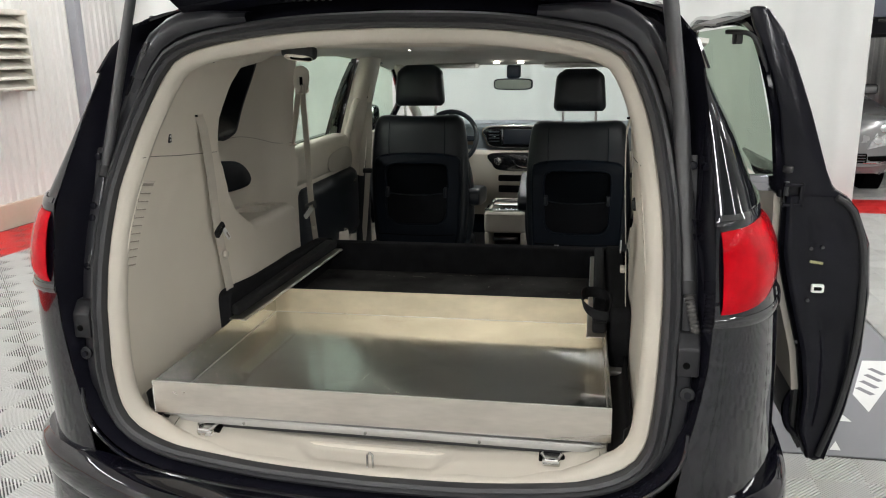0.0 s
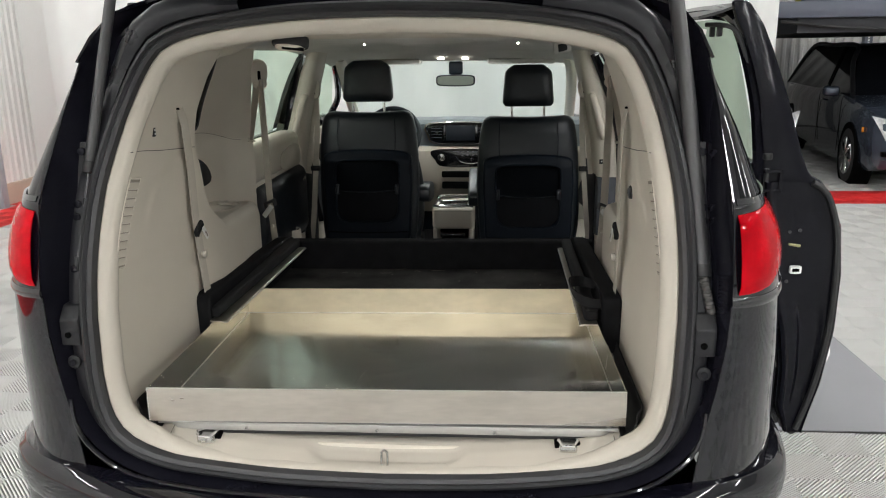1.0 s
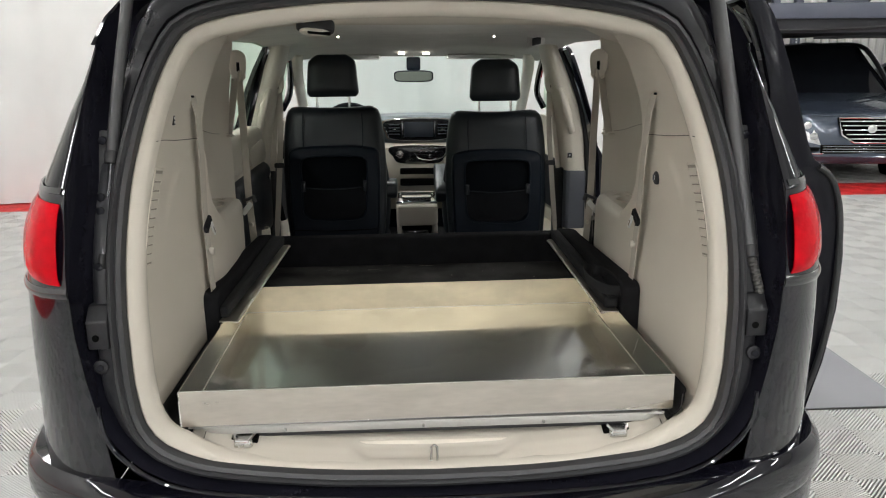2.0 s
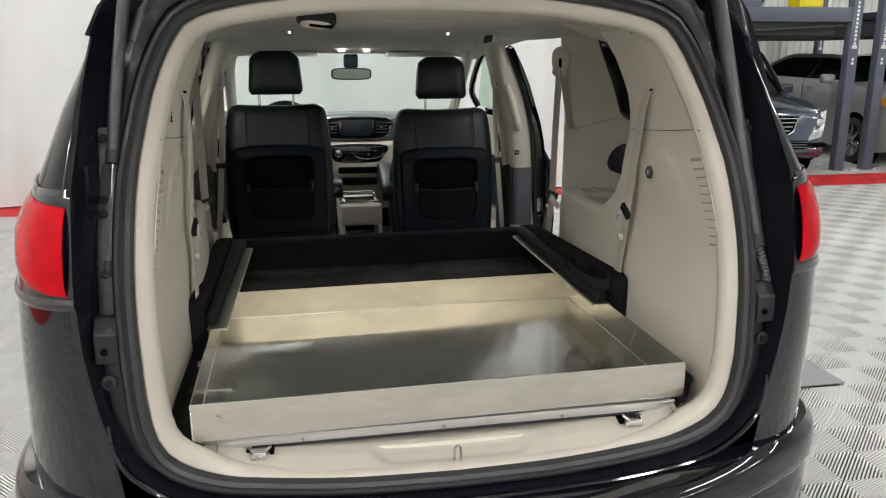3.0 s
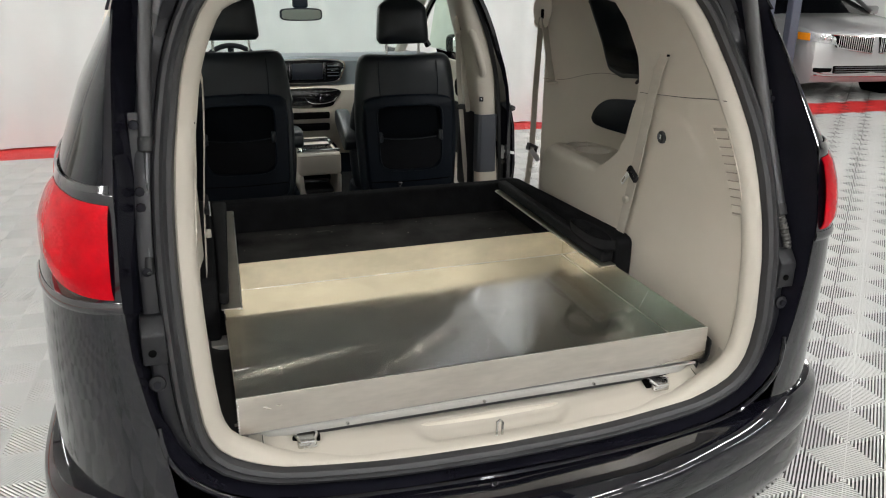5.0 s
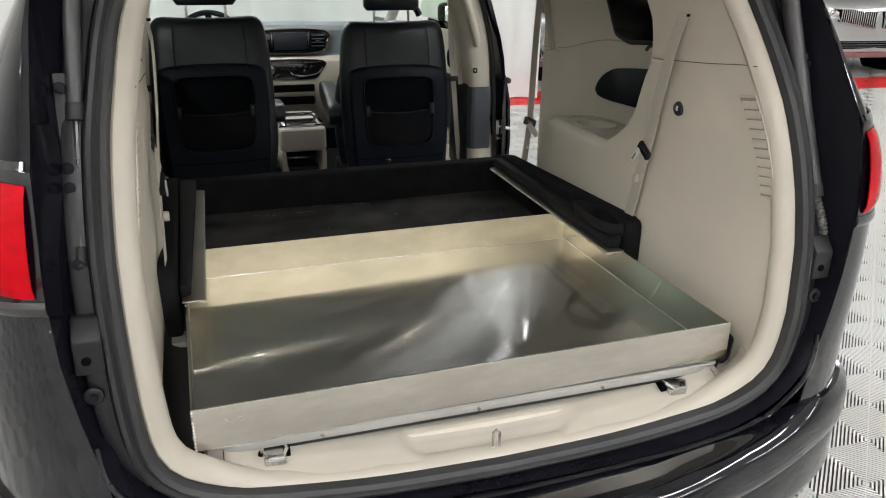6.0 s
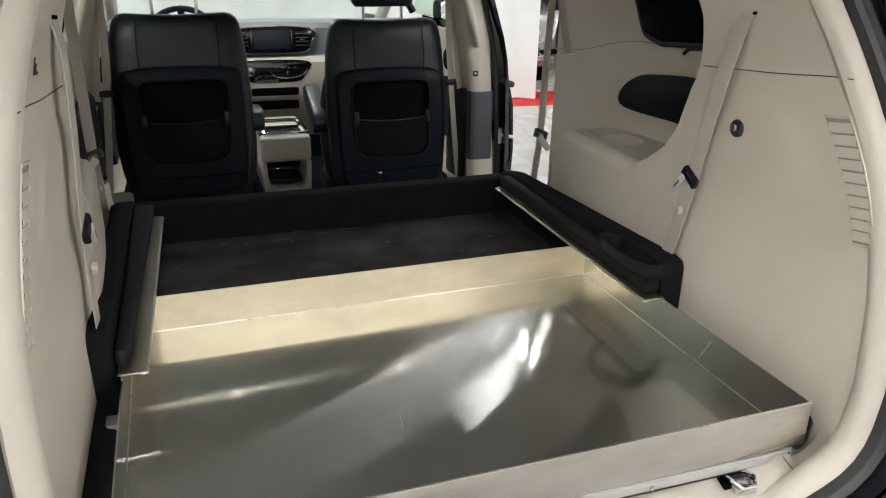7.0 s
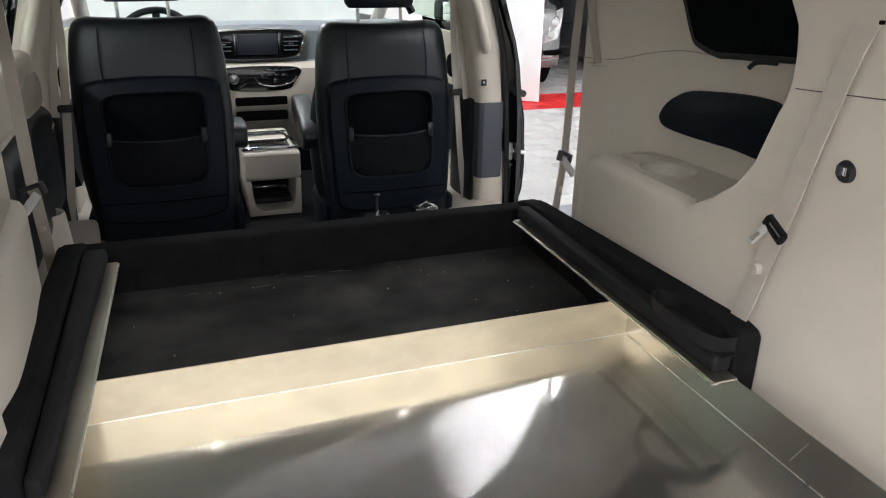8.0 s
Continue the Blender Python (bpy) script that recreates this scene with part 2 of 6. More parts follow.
def tube(points, radius, sides=10, n=None, closed=False, bm=None):
    pts = spline(points, n, closed) if n else [Vector(p) for p in points]
    k = len(pts)
    rows, up = [], None
    for i, p in enumerate(pts):
        a, b = (pts[i - 1], pts[(i + 1) % k]) if closed else (pts[max(i - 1, 0)], pts[min(i + 1, k - 1)])
        d = (b - a).normalized()
        if up is None:
            up = Vector((0, 0, 1)) if abs(d.z) < 0.9 else Vector((1, 0, 0))
        side = d.cross(up).normalized()
        up = side.cross(d).normalized()
        r = radius(i / max(k - 1, 1)) if callable(radius) else radius
        rows.append([p + r * (math.cos(t) * side + math.sin(t) * up) for t in (2 * math.pi * s / sides for s in range(sides))])
    own = grid(rows, close_u=closed, close_v=True)
    if not closed:
        own.verts.ensure_lookup_table()
        bmesh.ops.holes_fill(own, edges=[e for e in own.edges if e.is_boundary], sides=sides)
    return join(bm, own)


def ribbon(points, width, thick, side=(0, 1, 0), n=16, bm=None):
    """Flat strap along points, its width along side."""
    pts = spline(points, n)
    s = Vector(side).normalized()
    rows = []
    for i, p in enumerate(pts):
        d = (pts[min(i + 1, n - 1)] - pts[max(i - 1, 0)]).normalized()
        w = (s - d * s.dot(d)).normalized() * width / 2
        t = d.cross(w).normalized() * thick / 2
        rows.append([p - w - t, p + w - t, p + w + t, p - w + t])
    own = grid(rows, close_v=True)
    bmesh.ops.holes_fill(own, edges=[e for e in own.edges if e.is_boundary], sides=4)
    return join(bm, own)


def disc(center, axis, r, depth, sides=24, bevel=0.0, bm=None):
    own = bmesh.new()
    bmesh.ops.create_cone(own, cap_ends=True, segments=sides, radius1=r, radius2=r, depth=depth)
    if bevel:
        bmesh.ops.bevel(own, geom=[e for e in own.edges if e.calc_face_angle(0) > 0.8], offset=bevel, segments=2, profile=0.5, affect="EDGES")
    q = Vector((0, 0, 1)).rotation_difference(Vector(axis))
    moved(own, Matrix.Translation(center) @ q.to_matrix().to_4x4())
    return join(bm, own)


def rounded(x0, x1, y0, y1, r, n=5):
    out = []
    for cx, cy, a in ((x1 - r, y1 - r, 0), (x0 + r, y1 - r, 90), (x0 + r, y0 + r, 180), (x1 - r, y0 + r, 270)):
        for i in range(n + 1):
            t = radians(a + 90 * i / n)
            out.append((cx + r * math.cos(t), cy + r * math.sin(t)))
    return out


def levels(a, b, n):
    return [a + (b - a) * i / n for i in range(n + 1)]


def curve_at(table, z):
    """Straight-line table look-up."""
    if z <= table[0][0]:
        return table[0][1]
    for (a, fa), (b, fb) in zip(table, table[1:]):
        if z <= b:
            return fa + (fb - fa) * (z - a) / (b - a)
    return table[-1][1]



VAN_LED = glow("warm_cabin_led", (1.0, 0.93, 0.82), 12.0)

# mill finish: a mirror share, a share smeared across the rolling grain, a blurred share
nt = ALU_FLOOR.node_tree
mirror_share = nt.nodes["Principled BSDF"]
smear, haze = nt.nodes.new("ShaderNodeBsdfAnisotropic"), nt.nodes.new("ShaderNodeBsdfAnisotropic")
smear.inputs["Color"].default_value, smear.inputs["Roughness"].default_value = (0.70, 0.70, 0.69, 1), 0.15
smear.inputs["Anisotropy"].default_value = 0.88
grain = nt.nodes.new("ShaderNodeCombineXYZ")
grain.inputs[1].default_value = 1.0
nt.links.new(grain.outputs[0], smear.inputs["Tangent"])
haze.inputs["Color"].default_value, haze.inputs["Roughness"].default_value = (0.66, 0.67, 0.68, 1), 0.45
under, over = nt.nodes.new("ShaderNodeMixShader"), nt.nodes.new("ShaderNodeMixShader")
under.inputs[0].default_value = 0.80
smudge, smudge_range = nt.nodes.new("ShaderNodeTexNoise"), nt.nodes.new("ShaderNodeMapRange")
smudge.inputs["Scale"].default_value, smudge.inputs["Detail"].default_value, smudge.inputs["Distortion"].default_value = 4.0, 7, 0.8
smudge_range.inputs["From Min"].default_value, smudge_range.inputs["From Max"].default_value = 0.50, 0.78
smudge_range.inputs["To Min"].default_value, smudge_range.inputs["To Max"].default_value = 0.05, 0.26
nt.links.new(nt.nodes["Texture Coordinate"].outputs["Object"], smudge.inputs["Vector"])
nt.links.new(smudge.outputs["Fac"], smudge_range.inputs["Value"])
nt.links.new(smudge_range.outputs["Result"], over.inputs[0])
nt.links.new(mirror_share.outputs[0], under.inputs[1])
nt.links.new(smear.outputs[0], under.inputs[2])
nt.links.new(under.outputs[0], over.inputs[1])
nt.links.new(haze.outputs[0], over.inputs[2])
nt.links.new(over.outputs[0], nt.nodes["Material Output"].inputs["Surface"])

# ---- the hall ----
def structure(name, bm, mat, label, category, smooth=False):
    return tagged(part(name, bm, mat, None, label, smooth), label, category, kind="structure")


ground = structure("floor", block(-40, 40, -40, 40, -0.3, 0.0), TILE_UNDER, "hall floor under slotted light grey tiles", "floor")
structure("wall_rear", block(-6, 14, -15.2, -15.0, 0, 5), HALL_WHITE, "white hall wall", "wall")
structure("wall_right", block(13.0, 13.2, -15, 14.2, 0, 5), HALL_WHITE, "white hall wall", "wall")
structure("wall_partition", block(-5.3, 3.0, 7.15, 7.35, 0, 5), HALL_WHITE, "white partition wall behind the curtain", "wall")


def corrugated(a, b, z0, z1, pitch, depth):
    """Ribbed sheet running along u; returns outline of (u, d)."""
    out, u = [], a
    while u < b:
        out += [(u, 0), (u + pitch * 0.45, 0), (u + pitch * 0.6, depth), (u + pitch * 0.85, depth)]
        u += pitch
    return out


bm = grid([[(-5.3 + d, u, z) for z in (0.24, 5.0)] for u, d in corrugated(-15, 7.15, 0, 5, 0.11, 0.02)], thick=0.01)
wall_left = structure("wall_left", bm, WHITE_METAL, "white corrugated metal wall", "wall")
structure("baseboard", block(-5.42, -5.24, -15, 7.15, 0, 0.25, 0.01), TAN, "tan base course under the corrugated wall", "baseboard")
bm = grid([[(u, 13.6 - d, z) for z in (0.0, 5.0)] for u, d in corrugated(3.0, 13.0, 0, 5, 0.16, 0.03)], thick=0.01)
structure("wall_far", bm, WHITE_METAL, "pale corrugated metal wall behind the parked cars", "wall")
structure("ceiling", block(-6, 14, -15.2, 14.2, 4.95, 5.1), HALL_WHITE, "white hall ceiling", "ceiling")

# steel column at the left wall and the louvred vent on it
column = thing("steel_column", "grey steel column against the corrugated wall", "column")
part("shaft", block(-5.27, -5.15, 6.20, 6.31, 0.0, 4.95, 0.01), material("grey_column_paint", (0.33, 0.34, 0.37), 0.5), column)
vent = thing("wall_louver", "beige metal wall vent with sloping louvre blades", "vent")
LOUVER = material("beige_louver_metal", (0.66, 0.63, 0.56), 0.5)
part("frame", join(join(block(-5.28, -5.08, 4.25, 4.30, 1.35, 2.09, 0.008), block(-5.28, -5.08, 5.30, 5.35, 1.35, 2.09, 0.008)), block(-5.28, -5.08, 4.25, 5.35, 2.09, 2.14, 0.008)), LOUVER, vent)
for i in range(7):
    z = 1.39 + 0.1 * i
    part("louver_blade", prism([(-5.26, z + 0.09), (-5.245, z + 0.09), (-5.06, z), (-5.06, z - 0.02), (-5.075, z - 0.015)], "y", 4.30, 5.30), LOUVER, vent)

# curtain across the front of the bay
def curtain_x(u):
    return 6.82 + 0.035 * math.sin(u * 7.3) + 0.03 * math.sin(u * 3.1 + 1) + 0.012 * math.sin(u * 17) + 0.045 * math.sin(u * 13) * min(1, max(0, (u - 2.2) / 0.4))


us = [-4.75 + 7.93 * i / 260 for i in range(261)]
bm = grid([[(u, curtain_x(u) * 1.0 + 0.02 * math.sin(u * 5 + z) * (2.5 - z) * 0.3, z) for z in (0.03, 0.12, 0.8, 1.6, 2.4, 3.4, 4.6)] for u in us], thick=0.004)
curtain = tagged(part("curtain", bm, CURTAIN, None, "white canvas curtain hanging to the floor"), category="curtain")
hem = part("hem", grid([[(u, curtain_x(u) - 0.006 + 0.02 * math.sin(u * 5) * 0.75, z) for z in (0.03, 0.11)] for u in us[::2]], thick=0.003), CURTAIN, curtain)
rail = thing("curtain_rail", "steel rail that carries the curtain", "rail")
part("bar", block(-4.9, 3.5, 6.79, 6.85, 4.6, 4.66, 0.005), STEEL, rail)

# lamps: long ceiling fixtures with glowing tubes
def ceiling_fixture(x, y, power):
    ob = thing("ceiling_light", "long white ceiling fixture with glowing tubes", "light", pose(x, y, 4.55), "ceiling lights")
    part("hanger", block(-0.02, 0.02, -0.9, -0.86, 0.12, 0.41), STEEL, ob)
    part("hanger", block(-0.02, 0.02, 0.86, 0.9, 0.12, 0.41), STEEL, ob)
    part("housing", block(-0.12, 0.12, -1.2, 1.2, 0.03, 0.12, 0.01), WHITE_PLASTIC, ob)
    part("tube", tube([(-0.05, -1.15, 0.0), (-0.05, 1.15, 0.0)], 0.02), TUBE_GLOW, ob)
    part("tube", tube([(0.05, -1.15, 0.0), (0.05, 1.15, 0.0)], 0.02), TUBE_GLOW, ob)
    ceiling_lamp(x, y, 4.52, 0.2, 2.3, power)
    return ob


for x in (-4.2, -0.45, 3.3, 7.3):
    for y, power in ((-12.0, 85), (-8.5, 90), (-5.0, 85), (-1.6, 36), (2.3, 30), (6.0, 30)):
        ceiling_fixture(x, y, power * (1.45 if x < -3 and y > 1 else 0.75 if x == 3.3 and y == 6.0 else 1.45 if x == 3.3 and y == 2.3 else 1))
for x in (6.0, 10.5):
    ceiling_fixture(x, 10.3, 55)
ceiling_fixture(11.0, 5.0, 40)


# ---- the minivan: body ----
van = thing("minivan", "black minivan with open tailgate and open sliding door", "van", pose(0, 0, 0, 0, 0.4, 0))

OPENING = [(0, .597), (.25, .604), (.45, .624), (.56, .645), (.64, .685), (.68, .745), (.694, .84), (.701, .96), (.704, 1.05), (.704, 1.15), (.696, 1.29), (.680, 1.40),
           (.659, 1.5), (.616, 1.60), (.570, 1.645), (.46, 1.677), (.25, 1.703), (0, 1.711)]
REAR_EDGE = [(0, .555), (.25, .558), (.47, .572), (.60, .605), (.69, .655), (.75, .735), (.782, .86), (.797, .97), (.801, 1.06), (.801, 1.15), (.793, 1.29), (.789, 1.40),
             (.785, 1.5), (.775, 1.62), (.722, 1.72), (.57, 1.768), (.28, 1.792), (0, 1.80)]


def full_loop(half, n):
    """Both halves of a symmetric outline, evenly resampled half by half."""
    r = spline([(x, 0, z) for x, z in half], n)
    return [(p.x, p.z) for p in r] + [(-p.x, p.z) for p in r[-2:0:-1]]


def open_y(z):
    return curve_at([(.85, -.06), (1.0, -.04), (1.1, -.015), (1.2, .018), (1.3, .06), (1.4, .115), (1.5, .176), (1.6, .216), (1.72, .256)], z)


def edge_y(z):
    return curve_at([(0.5, -0.10), (1.1, -0.085), (1.28, -0.055), (1.6, 0.17), (1.8, 0.31)], z)


LOOP, EDGE = full_loop(OPENING, 60), full_loop(REAR_EDGE, 60)


def normals(loop):
    out = []
    for i in range(len(loop)):
        (ax, az), (bx, bz) = loop[i - 1], loop[(i + 1) % len(loop)]
        d = math.hypot(bx - ax, bz - az)
        out.append(((bz - az) / d, -(bx - ax) / d))
    return out


NORM = normals(LOOP)


def ring(offset, dy):
    return [(x + nx * offset, open_y(z) + dy, z + nz * offset) for (x, z), (nx, nz) in zip(LOOP, NORM)]


# weather seal: a bulb with a lip
prof = [(-0.004, 0.03), (-0.006, 0.0), (-0.001, -0.016), (0.008, -0.022), (0.013, -0.014), (0.016, -0.012), (0.022, -0.020), (0.030, -0.016), (0.036, 0.0), (0.037, 0.03)]
part("weather_seal", grid([ring(o, d) for o, d in prof], close_v=True), SEAL, van, "black rubber seal round the tailgate opening")


def lip_share(x):
    """The lip narrows along the bottom of the opening."""
    return curve_at([(.40, .35), (.50, .5), (.60, 1.0)], abs(x))


# cream lip that leads from the seal into the cabin
prof = [(-0.003, 0.006), (-0.010, 0.0), (-0.021, 0.002), (-0.033, 0.008), (-0.041, 0.016), (-0.0455, 0.027), (-0.043, 0.038), (-0.036, 0.046)]
rows = []
for o, d in prof:
    rows.append([(x + nx * o * (lip_share(x) if z < .9 else 1), open_y(z) + d, z + nz * o * (lip_share(x) if z < .9 else 1)) for (x, z), (nx, nz) in zip(LOOP, NORM)])
part("opening_trim", grid(rows, close_v=True), CREAM, van, "cream plastic trim round the tailgate opening")
for s in (-1, 1):
    rows = []
    for y in levels(-.03, .03, 6):
        zb = .640 + curve_at([(-.03, .012), (.0, .020), (.03, .028), (.12, .032)], y)
        rows.append([(s * (.586 + .075 * math.cos(a)), y, zb + .075 - .075 * math.sin(a)) for a in levels(0, math.pi / 2, 12)])
    part("sill_corner", grid(rows), CREAM, van, "rounded cream corner of the rear sill")
# painted jamb between the seal and the outer skin
rows = [ring(0.034, 0.02)]
for f, deep in ((0.12, 0.045), (0.45, 0.05), (0.72, 0.045), (0.90, 0.012), (1.0, 0.0)):
    row = []
    for (x, z), (nx, nz), (ex, ez) in zip(LOOP, NORM, EDGE):
        sx, sz = x + nx * 0.036, z + nz * 0.036
        px, pz = sx + (ex - sx) * f, sz + (ez - sz) * f
        y = (open_y(sz) + 0.02) * (1 - f) + edge_y(ez) * f
        row.append((px, y + deep * (1.0 if z > 0.8 else 0.25), pz))
    rows.append(row)
part("tailgate_jamb", grid(rows, close_v=True), JAMB, van, "satin black painted jamb of the tailgate opening")

# raised flange beside the seal, and the closed corner between jamb and roof
for s in (-1, 1):
    run = [((x, z), nn) for (x, z), nn in zip(LOOP, NORM) if s * x > 0 and .70 < z < 1.69]
    run.sort(key=lambda c: c[0][1])
    rows = []
    for (x, z), (nx, nz) in run:
        w = curve_at([(.70, .012), (.80, .040), (1.50, .042), (1.60, .062), (1.66, .075), (1.69, .03)], z)
        y = open_y(z)
        up = curve_at([(1.45, 0), (1.60, .014), (1.69, .004)], z)
        rows.append([(x + nx * (.034 + w * f), y + d - up * math.sin(math.pi * f), z + nz * (.034 + w * f)) for f, d in ((0, .016), (.12, .004), (.5, .002), (.82, .006), (.95, .016), (1.0, .034), (1.02, .07))])
    part("jamb_flange", grid(rows), JAMB_LIT, van, "glossy black flange beside the seal in a lit jamb tone")
    top = [(x, z) for x, z in EDGE if s * x > .30 and z > 1.56]
    top.sort(key=lambda c: c[1])
    part("roof_corner", grid([[(x, edge_y(z), z), (x * .985, edge_y(z) + .08, z - .005), (x * .93, edge_y(z) + .16, z - .03)] for x, z in top]), PAINT, van)

SIDE = [(0.25, 0.95), (0.5, 1.025), (0.65, 1.028), (0.9, 1.018), (1.06, 1.006), (1.1, 0.998), (1.2, 0.975), (1.28, 0.945), (1.30, 0.942), (1.45, 0.892), (1.6, 0.812), (1.70, 0.725)]
EDGE_X = [(0.25, 0.70), (0.60, 0.74), (0.735, 0.758), (0.86, 0.782), (0.97, 0.797), (1.1, 0.801), (1.28, 0.794), (1.5, 0.785), (1.61, 0.772), (1.70, 0.70)]


def skin(s, z, proud=0.0, t0=0.0, t1=1.0, far=None, n=14, squash=1.0):
    """A level line of the outer skin, from the rear edge round the corner and on along the side."""
    bx, by, w = curve_at(EDGE_X, z), edge_y(z), curve_at(SIDE, z)
    p0, p1, p2 = Vector((bx, by)), Vector((w - 0.02, by + 0.02)), Vector((w, by + 0.45))
    out = []
    for i in range(n + 1):
        t = t0 + (t1 - t0) * i / n
        q = (1 - t) ** 2 * p0 + 2 * t * (1 - t) * p1 + t * t * p2
        d = 2 * (1 - t) * (p1 - p0) + 2 * t * (p2 - p1)
        nrm = Vector((d.y, -d.x)).normalized()
        q = q + nrm * proud
        out.append((s * q.x, q.y, z))
    if far:
        out.append((s * (w + proud), far, z))
    return out


for s in (-1, 1):
    part("quarter_panel", grid([skin(s, z, far=1.5) for z in levels(0.62, 1.06, 14)], thick=0.004), PAINT, van)
    part("shoulder_panel", grid([skin(s, z, t0=0.62, far=1.5, n=8) for z in levels(1.06, 1.285, 6)], thick=0.004), PAINT, van)
    part("chrome_strip", grid([skin(s, z, 0.004 + 0.004 * math.sin(math.pi * k / 4), t1=0.8) for k, z in enumerate(levels(1.058, 1.082, 4))], thick=0.004), BLACK_CHROME, van, "glossy black strip under the tail lamp")
    part("lamp_housing", grid([skin(s, z, 0.003, t0=0.0, t1=0.74) for z in levels(1.080, 1.276, 6)], thick=0.003), PAINT, van, "glossy black tail lamp housing")
    rows = []
    for k, t in enumerate(levels(0.035, 0.70, 20)):
        f = k / 20
        z0, z1 = 1.088 + 0.052 * f ** 1.6, 1.264 + 0.009 * min(1, f * 1.6) ** 0.8
        rows.append([skin(s, z0 + (z1 - z0) * g, 0.005 + 0.013 * math.sin(math.pi * g) ** 0.5, t0=t, t1=t + .001, n=1)[0] for g in levels(0, 1, 10)])
    lamp = part("tail_lamp", grid(rows, thick=0.003), RED_LENS, van, "glossy red tail lamp")
    part("lamp_cap", grid([skin(s, z, 0.004, t1=0.8) for z in levels(1.274, 1.292, 3)], thick=0.004), PAINT, van)
    part("quarter_glass", grid([skin(s, z, -0.002, t0=0.06, far=1.42) for z in levels(1.296, 1.585, 8)], thick=0.003), PRIVACY, van, "dark tinted rear quarter window")
    part("pillar_cover", grid([skin(s, z, 0.003, t0=0.0, t1=0.07, n=3) for z in levels(1.29, 1.60, 8)], thick=0.004), PAINT, van)
    part("glass_trim", grid([skin(s, z, 0.006, t0=0.03, far=1.5) for z in levels(1.286, 1.298, 2)], thick=0.004), BLACK_CHROME, van)
    # cover line between the bumper and the jamb: narrow curved strip
    part("jamb_gutter", tube([(s * .765, -0.085, .80), (s * .755, -0.095, .735), (s * .715, -0.105, .675), (s * .62, -0.11, .61), (s * .45, -0.115, .578), (s * .2, -0.117, .562), (0, -0.118, .557)], 0.006, 8, 30), PAINT, van)

# bumper, one sweep round both rear corners
half = [(1.063, .95), (1.062, .35), (1.025, .08), (.94, -.045), (.80, -.125), (.6, -.185), (.3, -.232), (0, -.245)]
line = spline([(x, y, 0) for x, y in half] + [(-x, y, 0) for x, y in half[-2::-1]], 81)
rows = []
for k, p in enumerate(line):
    d = (line[min(k + 1, 80)] - line[max(k - 1, 0)]).normalized()
    out = Vector((d.y, -d.x, 0)) * (1 if k else 1)
    if out.y > 0.3 or out.x * p.x < -0.2:
        out = -out
    ax = abs(p.x)
    zt = curve_at([(0, .552), (.35, .562), (.6, .592), (.74, .616), (.85, .628), (1.1, .634)], ax)
    deep = curve_at([(0, .15), (.6, .10), (.8, .05), (1.1, .045)], ax)
    rows.append([Vector((0, 0, z)) + p + out * o for o, z in ((-deep, zt), (-deep * .5, zt - .001), (-.022, zt - .006), (-.006, zt - .018), (.0, zt - .036), (.003, zt - .065), (0, zt - .095), (-.007, zt - .112), (-.012, zt - .12), (-.010, zt - .13), (-.008, .40), (-.03, .33), (-.09, .28))])
bumper = part("bumper", grid(rows, thick=0.005), PAINT, van, "glossy black rear bumper")

# roof, with the rear edge following the opening
rows = []
for y in [0.0, 0.02, 0.06, 0.2, 0.6, 1.2, 2.0, 2.8, 3.2]:
    row = []
    for x, z in [(-.79, 1.60), (-.768, 1.665), (-.722, 1.725), (-.57, 1.773), (-.28, 1.798), (0, 1.806), (.28, 1.798), (.57, 1.773), (.722, 1.725), (.768, 1.665), (.79, 1.60)]:
        zz = max(z, 1.662 + .02 * (abs(x) < .78)) if y > .5 else z
        row.append((x, max(edge_y(z) + 0.0, 0) + y, zz - 0.02 * (max(0, y - 2) ** 2)))
    rows.append(row)
part("roof", grid(rows, thick=0.006), PAINT, van, "glossy black roof")
for s in (-1, 1):
    part("roof_rail", tube([(s * .70, 0.45, 1.72), (s * .69, 0.7, 1.765), (s * .69, 2.4, 1.765), (s * .70, 2.9, 1.715)], 0.014, 8, 20), DARKCHROME, van)
    part("bump_stop", prism(rounded(s * .690 - 0.028, s * .690 + 0.028, 0.33, 0.42, 0.01), "z", 1.735, 1.752, 0.004), RUBBER, van)
# hinge brackets, cable boots and washer hose on the header
for s in (-1, 1):
    part("hinge_bracket", block(s * .52 - .03, s * .52 + .03, 0.26, 0.34, 1.765, 1.82, 0.008), JAMB, van)
    part("cable_boot", tube([(s * .15, 0.27, 1.79), (s * .24, 0.25, 1.79), (s * .32, 0.235, 1.80), (s * .40, 0.20, 1.84)], lambda f: 0.013 + 0.003 * math.sin(f * 90), 10, 60), RUBBER, van, "ribbed black cable boot")
part("hose", tube([(0.06, 0.28, 1.79), (0.08, 0.26, 1.80), (0.05, 0.24, 1.82), (0.0, 0.2, 1.84)], 0.006, 8, 14), RUBBER, van)

# open tailgate overhead
rows = []
for y, zz in ((0.30, 1.82), (0.15, 1.93), (-0.25, 2.12), (-0.65, 2.24), (-0.95, 2.26), (-1.02, 2.21)):
    w = curve_at([(-1.02, 0.70), (-0.5, 0.79), (0.3, 0.56)], y)
    rows.append([(x * w, y, zz - 0.05 * abs(x) ** 3) for x in levels(-1, 1, 16)])
gate = part("tailgate", grid(rows, thick=0.05), PAINT, van, "open black tailgate raised overhead")
part("inner_trim", grid([[(x * 0.86, y - 0.01, z - 0.075) for x, y, z in row] for row in rows[1:-1]], thick=0.01), BEIGE, gate, "beige inner trim of the tailgate")

BOOT = material("dusty_rubber_boot", (0.075, 0.072, 0.068), 0.6, 0.0, 0.2, 12, 200, 0.05)
GUIDE = material("dark_guide_plastic", (0.016, 0.016, 0.018), 0.4, 0.0, 0.2, 12, 200, 0.03, spec=0.3)
